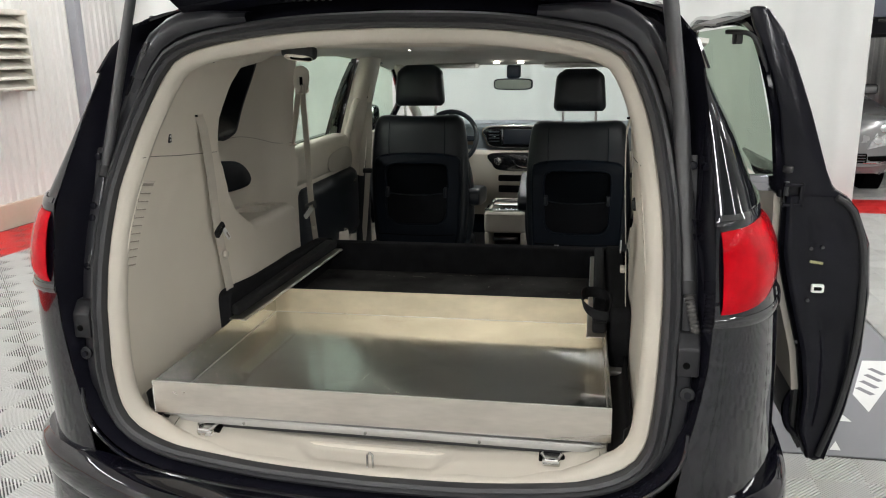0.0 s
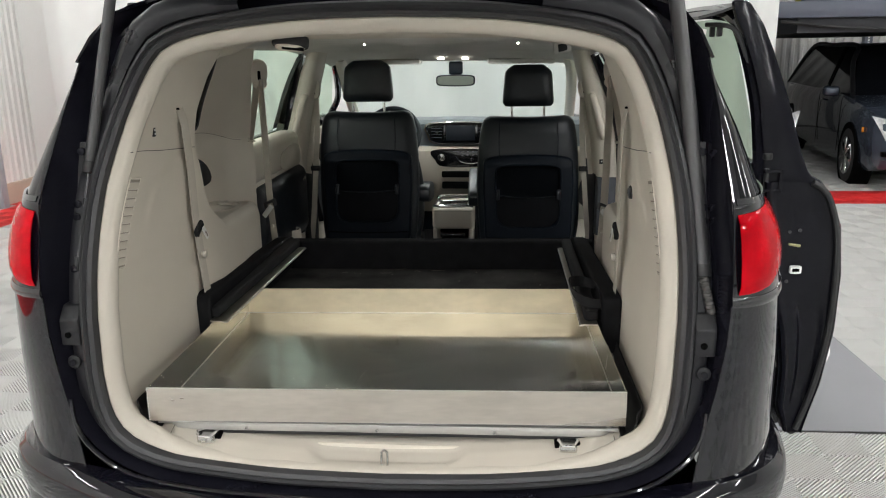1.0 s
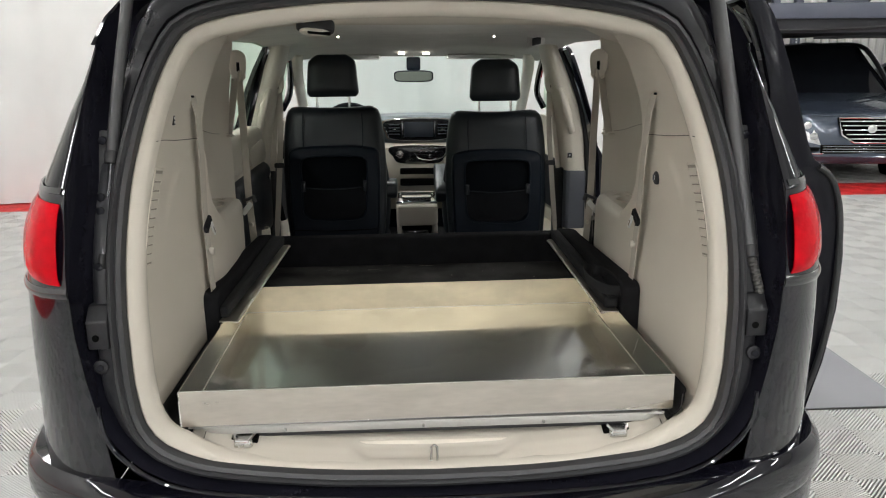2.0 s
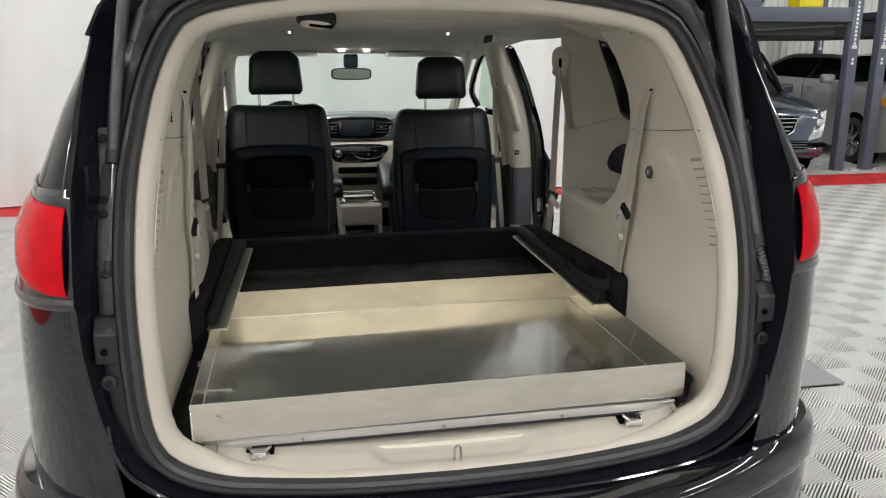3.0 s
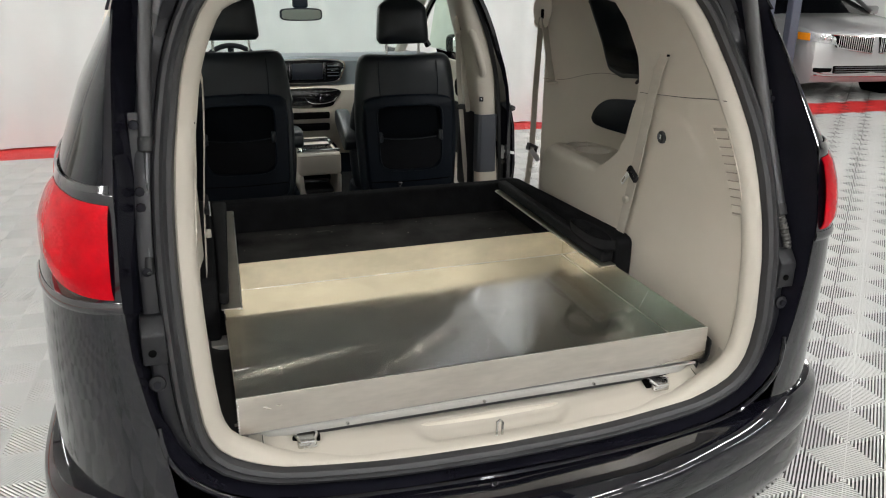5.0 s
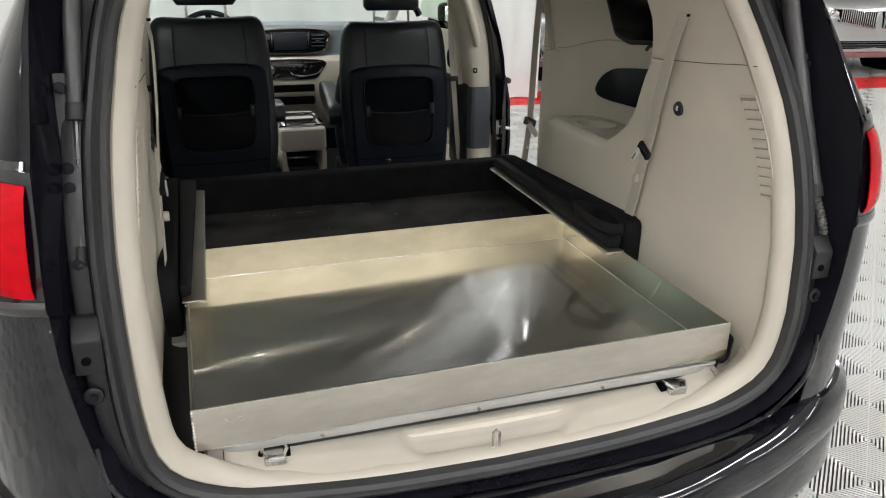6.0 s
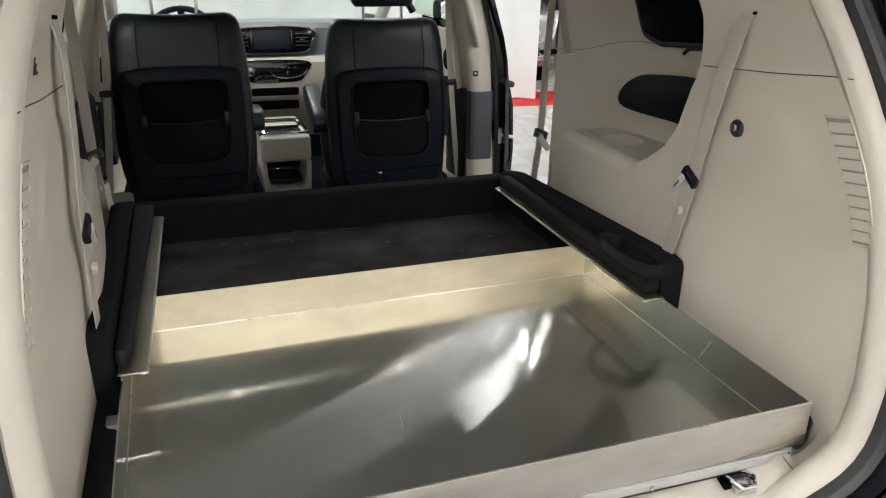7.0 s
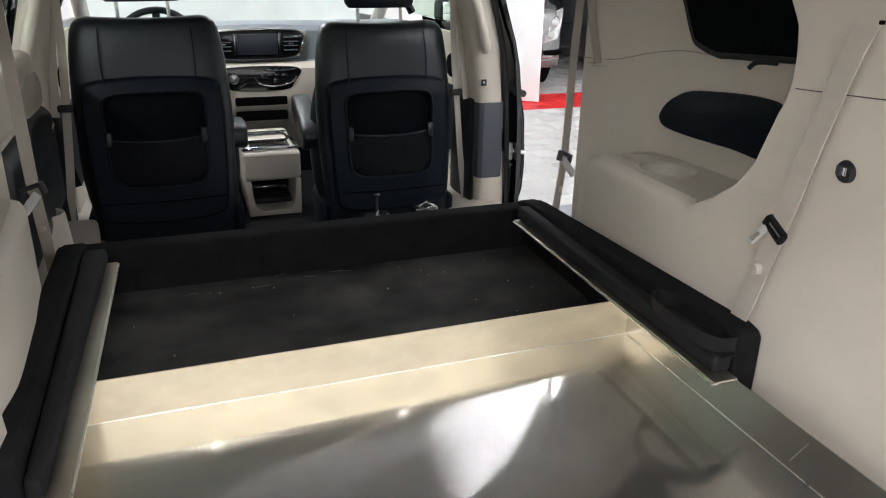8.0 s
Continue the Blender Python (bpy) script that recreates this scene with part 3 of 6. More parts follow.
# gas struts, brackets, bolts
for s in (-1, 1):
    low, mid, top = Vector((s * .752, -0.002, 1.12)), Vector((s * .738, 0.082, 1.346)), Vector((s * .697, 0.20, 1.74))
    strut = part("tailgate_strut", tube([mid if s < 0 else low, low + (mid - low) * 1.6, top, top + (top - mid) * 0.6], 0.0135 if s < 0 else 0.0185, 14), STRUT, van, "dark grey tailgate strut")
    part("end_cap", disc(mid if s < 0 else low, (mid - low), 0.0155 if s < 0 else 0.020, 0.03, 14, 0.003), RUBBER, strut)
    if s < 0:
        part("rod", tube([low, mid], 0.005, 8), DARK_ROD, strut, "thin dark steel strut rod")
        part("socket", disc(low, (mid - low), 0.009, 0.035, 12, 0.002), RUBBER, strut)
    else:
        part("cable_boot", tube([low, low + Vector((0.010, -0.022, -0.05)), low + Vector((0.020, -0.030, -0.10)), low + Vector((0.010, -0.014, -0.138))], lambda f: 0.0105 + 0.0012 * math.sin(f * 100), 12, 70), BOOT, strut, "ribbed dark grey rubber boot")
        part("boot_seat", disc(low + Vector((0.004, 0.015, -0.145)), (0, 1, 0), 0.024, 0.03, 20, 0.006), BOOT, strut)
    br = part("strut_bracket", moved(block(-0.011, 0.011, -0.006, 0.006, -0.165, 0.165, 0.003), pose(s * .757, 0.055, 1.25, -20, 0, 0)), STRUT, van)
    for z in (1.11, 1.23, 1.26, 1.385):
        part("bolt", disc((s * .757, 0.042 + 0.36 * (z - 1.25), z), (0, -1, 0), 0.010, 0.012, 8, 0.002), JAMB, br)
    bx = s * .757
    lb = part("latch_bracket", prism([(-0.066, 0.93), (-0.066, 0.995), (-0.040, 1.028), (0.0, 1.028), (0.0, 0.93)], "x", bx - 0.024, bx + 0.024, 0.005), GUIDE, van, "dark plastic guide block")
    part("hole", disc((bx - .004, -0.0665, 0.958), (0, 1, 0), 0.008, 0.003, 14), GAP_SHADE, lb)
    bt = part("bolt", disc((s * .760, -0.056, 0.885), (0, -1, 0.1), 0.017, 0.008, 16, 0.003), GUIDE, van)
    part("bolt_head", disc((s * .760, -0.063, 0.885), (0, -1, 0.1), 0.008, 0.008, 6), JAMB, bt)

# ---- the minivan: cabin ----
def wall_x(z):
    return curve_at([(0.6, .657), (.69, .659), (.76, .660), (.86, .662), (1.1, .664), (1.30, .650), (1.40, .640), (1.48, .622), (1.60, .588), (1.66, .545)], z)


def front_edge(z):
    return curve_at([(0.9, .62), (1.04, .80), (1.085, .72), (1.13, .658), (1.19, .606), (1.27, .568), (1.35, .537), (1.45, .530), (1.55, .57), (1.62, .64), (1.66, .70)], z)


def low_x(y):
    return curve_at([(0.0, .664), (.55, .658), (.7, .657), (1.0, .672), (1.2, .690), (1.35, .720), (1.45, .757), (1.58, .83)], y)


def shelf_z(y):
    return curve_at([(.5, 1.12), (.62, 1.085), (.8, 1.055), (1.1, 1.045), (1.26, 1.035), (1.32, 1.015), (1.375, .97), (1.42, .90), (1.455, .81), (1.50, .70), (1.58, .64)], y)


def deep_x(y):
    return curve_at([(.5, .80), (.7, .885), (1.2, .885), (1.38, .85), (1.5, .785), (1.56, .77)], y)


SLOT = material("shaded_vent_slot", (0.30, 0.27, 0.225), 0.7)


def ease(f):
    f = min(1, max(0, f))
    return f * f * (3 - 2 * f)


def lean_in(z):
    """How far the upper side wall leans inwards."""
    return 0.095 * ease((z - 1.34) / .40)


def bulge_y(z):
    return curve_at([(1.0, .15), (1.15, .16), (1.22, .185), (1.27, .225), (1.30, .28), (1.32, .36)], z)


def trim_x(y, z):
    w = ease((y - .6) / .25)
    return (wall_x(z) - 0.005 * ease((y - bulge_y(z)) / 0.035) * ease((1.318 - z) / 0.03) * ease((z - 1.12) / 0.14)) * (1 - w) + low_x(y) * w


for s in (-1, 1):
    # pillar trim beside the opening, down to the floor, with its front edge turned outwards
    rows = []
    for z in levels(1.05, 1.66, 46):
        y0, y1 = open_y(z) + 0.03, front_edge(z)
        row = [(s * trim_x(y0 + (y1 - y0) * f, z), y0 + (y1 - y0) * f, z) for f in levels(0, 1, 44)]
        row += [(s * (trim_x(y1, z) + 0.012), y1 + 0.012, z), (s * (wall_x(z) + 0.06), y1 + 0.02, z), (s * (wall_x(z) + 0.24), y1 + 0.03, z)]
        rows.append(row)
    trim = part("pillar_trim", grid(rows), BEIGE, van, "beige plastic side trim of the cargo bay")
    # seam across the trim
    part("seam", tube([(s * (wall_x(1.378) - 0.0006), 0.112, 1.379), (s * (wall_x(1.374) - 0.0006), 0.170, 1.376), (s * (wall_x(1.362) - 0.0004), 0.30, 1.362), (s * (wall_x(1.345) - 0.0004), 0.528, 1.344)], 0.0010, 6, 16), RUBBER, trim)
    part("header_seam", tube([(s * (wall_x(1.622) - .001), .30, 1.622), (s * (wall_x(1.626) - .001), .36, 1.626), (s * (wall_x(1.620) - .001), .42, 1.620)], 0.0012, 6, 8), RUBBER, trim)
    # vent: recess shade painted on a flush sheet, raised rim and ten louvre slats
    def vent_at(f, k, lift):
        y = 0.133 - 0.14 * f + 0.0455 * f * f + k
        z = 1.303 - 0.198 * f - 0.16 * k
        return Vector((s * (trim_x(y, z) - lift), y, z))
    rim = [vent_at(f, 0.0285 - 0.0065 * f, 0.0) for f in levels(-.04, 1.04, 8)] + [vent_at(f, -0.0285 + 0.0065 * f, 0.0) for f in levels(1.04, -.04, 8)]
    part("vent_rim", tube(rim, 0.0020, 6, closed=True), BEIGE, trim)
    part("vent_recess", grid([[vent_at(f, k * (0.0275 - 0.0065 * f), 0.0006) for k in (-1, -.5, 0, .5, 1)] for f in levels(-.02, 1.02, 12)]), SLOT, trim, "vent recess with its shade in the colour")
    for i in range(10):
        f = (i + .5) / 10
        part("vent_slat", grid([[vent_at(f + a, k * (0.0265 - 0.0065 * f), b) for k in (-1, -.5, 0, .5, 1)] for a, b in ((-.038, 0.0002), (-.030, 0.0008), (.036, 0.0032), (.043, 0.0028), (.045, 0.0010))], thick=0.0004), BEIGE, trim)
    # lower side wall over the wheel, with the cup-holder shelf
    rows = []
    for y in levels(-0.012, 1.54, 90):
        zt = 1.05 if y < .79 else shelf_z(y)
        top = zt - (0.03 if y >= .79 else 0)
        row = [(s * trim_x(y, 0.58 + (top - 0.58) * f), y, 0.58 + (top - 0.58) * f) for f in levels(0, 1, 22)]
        if s < 0:
            row = [(x - .012 * ease((1.02 - z) / .15) * ease((.75 - y) / .2), y, z) for x, y, z in row]
        x = trim_x(y, top)
        row += [(s * (x + a), y, zt + b) for a, b in (((.003, -.018), (.011, -.006), (.028, 0)) if y >= .79 else ((.003, .002), (.006, .004), (.009, .006)))]
        rows.append(row)
    low = part("wheel_arch_trim", grid(rows), BEIGE, van, "beige moulded trim over the rear wheel")
    rows = []
    cups = [(1.280, .785, .043), (1.185, .792, .045), (1.05, .785, .064)]
    for y in levels(0.54, 1.54, 210):
        row = []
        for f in levels(0, 1, 64):
            x = (low_x(y) + 0.028) * (1 - f) + max(deep_x(y), low_x(y) + 0.035) * f
            z = shelf_z(y)
            for cy, cx, r in cups:
                d = math.hypot((y - cy) * (0.8 if r > .055 else 1), x - cx)
                z -= 0.085 * min(1, max(0, (r - d) / 0.006)) - 0.004 * max(0, 1 - abs(d - r - .003) / .006)
            row.append((s * x, y, z))
        rows.append(row)
    shelf = part("armrest_shelf", grid(rows), BEIGE, low, "beige shelf with moulded cup holders")
    for cy, cx, r in cups:
        rim = [(s * (cx + r * math.cos(t)), cy + r * math.sin(t) / (0.8 if r > .055 else 1)) for t in (2 * math.pi * k / 40 for k in range(40))]
        part("cup_rim", tube([(x, y, shelf_z(y) + .0005) for x, y in rim], 0.0028, 6, closed=True), BEIGE, shelf)
        part("cup_wall", grid([[(x + (s * cx - x) * q, y + (cy - y) * q, shelf_z(y) - d) for x, y in rim] for q, d in ((.01, 0), (.05, .03), (.09, .075), (.16, .082), (1, .083))], close_v=True), BEIGE, shelf)
    # recessed wall with the window and the speaker
    rows = []
    for z in levels(0.60, 1.72, 27):
        rows.append([(s * (deep_x(y) - lean_in(z) * (1 if y < 1.38 else 1 - .6 * (y - 1.38) / .135)), y, z) for y in levels(.5, 1.515, 22)] + [(s * (.80 - .4 * lean_in(z)), 1.535, z), (s * 0.90, 1.545, z)])
    deep = part("quarter_trim", grid(rows), BEIGE, van, "beige quarter panel trim beside the third row")
    tip = [(1.33, 1.03), (1.340, 1.085), (1.360, 1.125), (1.40, 1.145), (1.47, 1.165), (1.55, 1.185), (1.65, 1.20), (1.71, 1.20)]
    rows = []
    for g in levels(0, 1, 16):
        row = []
        for u in levels(0, 1, 16):
            y = .66 + u * (curve_at(tip, 1.33 + .38 * g) - .66)
            z = (1.355 - .085 * (y - .74)) * (1 - g) + 1.71 * g
            row.append((s * (deep_x(y) - 0.012 - lean_in(z)), y, z))
        rows.append(row)
    qw = part("quarter_window", grid(rows, thick=0.008), PRIVACY_IN, deep, "black tinted quarter window")
    edge = [Vector(r[-1]) for r in rows[::-1]] + [Vector(p) for p in rows[0][::-1][1:]]
    part("window_seal", tube([p + Vector((s * -.002, 0, 0)) for p in edge], 0.009, 8, 60), RUBBER, qw, "black rubber window seal")
    sp = prism([(p.x, p.z) for p in spline([(.80, 0, 1.13), (.95, 0, 1.12), (1.17, 0, 1.112), (1.238, 0, 1.122), (1.244, 0, 1.15), (1.19, 0, 1.20), (1.08, 0, 1.235), (.80, 0, 1.25)], 40, True)], "x", s * .872, s * .892, 0.006)
    part("speaker_grille", sp, FABRIC, deep, "black oval speaker grille")
    part("seam", tube([(s * (deep_x(y) - 0.002), y, z) for y, z in ((1.52, 1.262), (1.42, 1.268), (1.30, 1.30), (1.18, 1.32), (1.0, 1.325))], 0.0014, 6, 24), SLOT, deep)
    part("window_pull", tube([(s * .868, .83, 1.338), (s * .862, .87, 1.336), (s * .858, .888, 1.330), (s * .856, .900, 1.318)], 0.006, 8, 14), RUBBER, deep)
    # third-row belt: shoulder strap, buckle tongue
    a, b, c = Vector((s * .618, .382 if s > 0 else .395, 1.475)), Vector((s * (.634 if s > 0 else .642), .497 if s > 0 else .487, 1.10)), Vector((s * (.648 if s > 0 else .656), .585 if s > 0 else .572, .83))
    part("belt_slot", block(s * .619 - .004, s * .619 + .004, a.y - .026, a.y - .021, 1.466, 1.472, 0.001), GAP_SHADE, trim, "dark belt slot")
    belt = part("seat_belt", ribbon([a + Vector((s * .010, 0, .004)), a.lerp(b, .12) + Vector((s * -.002, 0, 0)), a.lerp(b, .5) + Vector((s * -.004, 0, 0)), b, c, Vector((s * (.652 if s > 0 else .664), .635, .69))], 0.043, 0.0020, (0, 1, 0.1) if s > 0 else (0.06, 1, 0.05)), WEBBING, van, "beige seat belt strap")
    part("buckle", moved(join(join(join(block(-0.006, 0.006, -0.027, 0.027, 0.002, 0.012, 0.004), block(-0.007, 0.007, -0.028, -0.020, -0.013, 0.008, 0.003)), block(-0.007, 0.007, 0.020, 0.028, -0.013, 0.008, 0.003)), block(-0.005, 0.005, -0.027, 0.027, -0.014, -0.008, 0.002)), Matrix.Translation(b + Vector((-s * .005, 0, 0))) @ pose(0, 0, 0, 30)), PADDING, belt, "black belt tongue holder")
    tg = part("tongue", moved(prism(rounded(-.008, .008, -.052, .0, .005), "x", -.002, .002, 0.0008), Matrix.Translation(b + Vector((-s * .012, 0.016, -0.002))) @ pose(0, 0, 0, 40)), TONGUE, belt, "steel belt tongue")
    part("tongue_slot", moved(prism(rounded(-.0035, .0035, -.045, -.018, .003), "x", -.0026, .0026), Matrix.Translation(b + Vector((-s * .012, 0.016, -0.002))) @ pose(0, 0, 0, 40)), SLOT, tg)
    part("stop_button", disc(b + Vector((-s * .004, 0.03, -.09)), (1, 0, 0), 0.012, 0.014, 14, 0.003), CREAM, belt)
    # second-row belt hanging from the pillar
    by = 1.48 if s > 0 else 1.53
    d = Vector((s * .738, by, 1.515))
    belt = part("seat_belt", ribbon([d, Vector((s * .736, by + .018, 1.25)), Vector((s * .734, by + .024, .98)), Vector((s * .728, by + .045, .79)), Vector((s * .722, by + .055, .62))], 0.036, 0.0022, (s * .9, 0.44, 0)), WEBBING, van, "beige seat belt hanging from the pillar")
    part("return_strap", ribbon([d + Vector((s * .008, -.005, 0)), Vector((s * .768, by - .018, 1.37)), Vector((s * .788, by - .03, 1.258))], 0.036, 0.0022, (s * .9, 0.44, 0)), WEBBING, belt)
    part("return_slot", block(s * .79 - .03, s * .79 + .02, by - .045, by - .015, 1.248, 1.256, 0.002), BEIGE, belt)
    bk = part("buckle", moved(join(join(block(-.036, .036, -.009, .009, .006, .018, 0.004), block(-.036, -.024, -.009, .009, -.014, .010, 0.004)), block(.024, .036, -.009, .009, -.014, .010, 0.004)), pose(s * .732, by + .018, .965, 0, s * 22, 32 * s)), STRUT, belt, "dark belt tongue holder")
    part("tongue", moved(prism(rounded(-.012, .012, -.065, .0, .006), "y", -.0025, .0025, 0.001), pose(s * .722, by + .004, .962, -10, s * -38, 25 * s)), TONGUE, bk, "steel belt tongue")
    part("strap_stop", disc((s * .728, by + .02, .865), (s, -1, 0), 0.010, 0.008, 12, 0.002), BEIGE, belt)
    al = part("anchor_loop", moved(prism([(p.x, p.z) for p in spline([(0, 0, .060), (.034, 0, .040), (.036, 0, -.012), (.018, 0, -.050), (-.018, 0, -.050), (-.036, 0, -.012), (-.034, 0, .040)], 32, True)], "y", -.012, .012, 0.006), pose(s * .742, by + .0, 1.535, 0, 0, s * -30)), BEIGE, belt, "beige oval belt anchor")
    part("anchor_slot", moved(block(-.007, .007, -.014, .014, -.026, .012, 0.003), pose(s * .742, by + .0, 1.535, 0, 0, s * -30)), GAP_SHADE, al)
    part("guide_ring", moved(tube([(.026 * math.cos(t), 0, .016 * math.sin(t)) for t in (2 * math.pi * k / 20 for k in range(20))], 0.006, 8, closed=True), pose(s * .738, by, 1.492, 0, 0, s * -30)), BEIGE, al)
    # first-row belt on the B pillar
    d = Vector((s * .742, 2.575, 1.40))
    belt = part("seat_belt", ribbon([d, Vector((s * .744, 2.57, 1.2)), Vector((s * .762, 2.565, .97)), Vector((s * .788, 2.565, .69)), Vector((s * .812, 2.57, .50))], 0.030, 0.0022, (1, 0.3, 0)), WEBBING, van, "beige front seat belt")
    part("return_strap", ribbon([d + Vector((s * .008, .01, 0)), Vector((s * .770, 2.565, 1.25)), Vector((s * .800, 2.55, .95))], 0.030, 0.0022, (1, 0.3, 0)), WEBBING, belt)
    part("buckle", block(s * .762 - .028, s * .762 + .028, 2.548, 2.572, .965, .992, 0.006), RUBBER, belt, "black belt tongue holder")
    al = part("anchor_loop", prism([(p.x, p.z) for p in spline([(s * .742, 0, 1.475), (s * .772, 0, 1.455), (s * .774, 0, 1.41), (s * .759, 0, 1.375), (s * .729, 0, 1.375), (s * .714, 0, 1.41), (s * .715, 0, 1.455)], 32, True)], "y", 2.55, 2.575, 0.008), BEIGE, belt, "beige oval belt anchor")
    part("anchor_slot", block(s * .748 - .006, s * .748 + .006, 2.546, 2.556, 1.395, 1.43, 0.002), GAP_SHADE, al)

# lining along the inside of the roof edge, over the quarter trim and the side openings
for s in (-1, 1):
    part("roof_edge_trim", grid([[(s * (a - .05 * max(0, y - 2.6)), y, b - .03 * max(0, y - 2.4)) for a, b in ((.68, 1.682), (.735, 1.674), (.768, 1.662), (.785, 1.652), (.792, 1.644))] for y in levels(.45, 3.15, 30)]), BEIGE, van, "beige lining of the roof edge")

# clip on the left trim, power socket on the right
clip = part("cargo_label", block(-0.642, -0.6335, 0.236, 0.250, 1.405, 1.442, 0.002), RUBBER, van, "small dark label on the trim")
for k in range(3):
    part("mark", block(-.6336, -.6329, .240, .246, 1.410 + .010 * k, 1.415 + .010 * k), WHITE_PLASTIC, clip)
socket = part("power_socket", disc((0.652, 0.391, 1.234), (1, 0, 0), 0.0188, 0.018, 24, 0.004), RUBBER, van, "round black power socket cover")
for k in range(3):
    part("mark", block(.6424, .6432, .384 + .005 * k, .387 + .005 * k, 1.228, 1.241), WHITE_PLASTIC, socket)
part("socket_tab", block(0.640, 0.648, 0.372, 0.385, 1.222, 1.246, 0.003), RUBBER, socket)
part("socket_mark", block(0.6415, 0.6432, 0.394, 0.406, 1.226, 1.242, 0.0005), SLATE, socket)

# headliner, rear header, visors, reading lights, grab handles
rows = []
for y in levels(0.30, 3.30, 30):
    zc = curve_at([(0.30, 1.70), (.55, 1.675), (.8, 1.68), (2.2, 1.675), (2.9, 1.63), (3.30, 1.575)], y)
    rows.append([(x, y, zc - 0.03 * (abs(x) / .78) ** 4 - 0.02 * math.exp(-((y - 1.3) / 0.5) ** 2) * math.exp(-(x / 0.3) ** 2)) for x in levels(-.80, .80, 20)])
part("headliner", grid(rows, thick=0.012), LINER, van, "light grey cloth headliner")
rows = []
for x in levels(-.60, .60, 24):
    k = (abs(x) / .6) ** 6 * 0.04
    rows.append([(x, .25, 1.715 - k), (x, .30, 1.684 - k), (x, .38, 1.668 - k), (x, .50, 1.660 - k), (x, .60, 1.658 - k), (x, .64, 1.675 - k)])
header = part("rear_header", grid(rows), BEIGE, van, "beige rear header trim")
for s in (-1, 1):
    part("header_corner", grid([[(s * (.53 - .03 * f), .28 + .5 * f, 1.668 - .01 * f), (s * (.60 - .02 * f), .28 + .5 * f, 1.63 - 0.01 * f), (s * (.64 + .06 * f), .28 + .5 * f, 1.60 - 0.01 * f)] for f in levels(0, 1, 8)]), BEIGE, header)
    v = part("sun_visor", block(s * .42 - .21, s * .42 + .21, 3.16, 3.32, 1.545, 1.575, 0.010), LINER, van, "grey sun visor")
rl = part("side_light", moved(block(-.045, .045, -.06, .06, -.004, .010, 0.006), pose(.59, 2.15, 1.640, -30, -14, 0)), LINER, van, "grey reading light housing")
part("lens", moved(block(-.022, .022, -.030, .030, -.008, .0, 0.003), pose(.59, 2.14, 1.639, -32, -14, 0)), RUBBER, rl, "black reading light")
oval = [(p.x, p.z) for p in spline([(-.050, 0, 0), (-.038, 0, .024), (0, 0, .030), (.038, 0, .024), (.050, 0, 0), (.038, 0, -.024), (0, 0, -.030), (-.038, 0, -.024)], 36, True)]
hook = part("belt_outlet", moved(prism(oval, "z", -.020, .012, 0.008), pose(-.288, .375, 1.652, -14, 6, 8)), RUBBER, van, "dark oval ceiling outlet with a beige cover")
part("cover", moved(prism([(a * .8, b * .8) for a, b in oval], "z", -.026, -.014, 0.005), pose(-.288, .372, 1.652, -14, 6, 8)), BEIGE, hook)
part("mouth", moved(block(-.020, .040, -.024, -.010, -.030, -.022, 0.003), pose(-.288, .375, 1.652, -14, 6, 8)), GAP_SHADE, hook)
for x in (-.37, .37):
    part("cabin_lamp", prism(rounded(x - .005, x + .005, 2.041, 2.049, 0.003), "z", 1.652, 1.660, 0.002), VAN_LED, van, "lit warm cabin lamp")
    data = bpy.data.lights.new("cabin_lamp_light", "AREA")
    data.shape, data.size, data.size_y, data.energy, data.color = "RECTANGLE", 0.012, 0.010, 0.055, (1.0, 0.88, 0.70)
    lamp_ob = new("cabin_lamp_light", data)
    lamp_ob.matrix_world = pose(x, 2.045, 1.645)

for x in (-.075, .075):
    part("map_lamp", prism(rounded(x - .02, x + .02, 3.10, 3.13, 0.01), "z", 1.574, 1.582, 0.002), VAN_LED, van, "lit map lamp")
    data = bpy.data.lights.new("map_lamp_light", "AREA")
    data.shape, data.size, data.size_y, data.energy, data.color = "RECTANGLE", 0.03, 0.02, 2.1, (0.97, 1.0, 0.97)
    lamp_ob = new("map_lamp_light", data)
    lamp_ob.matrix_world = pose(x, 3.115, 1.570)

# windscreen, its pillars and the mirror
ws = [[(x * (0.74 + 0.06 * f), 3.32 + 1.0 * f - 0.10 * x * x * 0.8, 1.585 - 0.50 * f) for x in levels(-1, 1, 12)] for f in levels(0, 1, 6)]
wind = part("windscreen", grid(ws), CLEAR_GLASS, van, "clear windscreen")
wind.visible_shadow = False
for s in (-1, 1):
    part("a_pillar", tube([(s * .70, 3.1, 1.60), (s * .76, 3.45, 1.49), (s * .80, 3.9, 1.28), (s * .82, 4.25, 1.10)], 0.038, 10, 14), BEIGE, van)
mirror = part("rear_view_mirror", prism([(p.x, p.z) for p in spline([(-.128, 0, 1.44), (-.115, 0, 1.405), (0, 0, 1.398), (.115, 0, 1.405), (.128, 0, 1.44), (.115, 0, 1.468), (0, 0, 1.475), (-.115, 0, 1.468)], 40, True)], "y", 3.39, 3.425, 0.008), FABRIC, van, "black rear view mirror")
part("mirror_glass", prism([(p.x, p.z) for p in spline([(-.118, 0, 1.438), (-.107, 0, 1.412), (0, 0, 1.406), (.107, 0, 1.412), (.118, 0, 1.438), (.107, 0, 1.462), (0, 0, 1.467), (-.107, 0, 1.462)], 40, True)], "y", 3.386, 3.389), MIRROR_DARK, mirror, "mirror glass with a dark reflection in its colour")
part("mount", block(-.045, .045, 3.40, 3.47, 1.475, 1.56, 0.012), FABRIC, mirror)

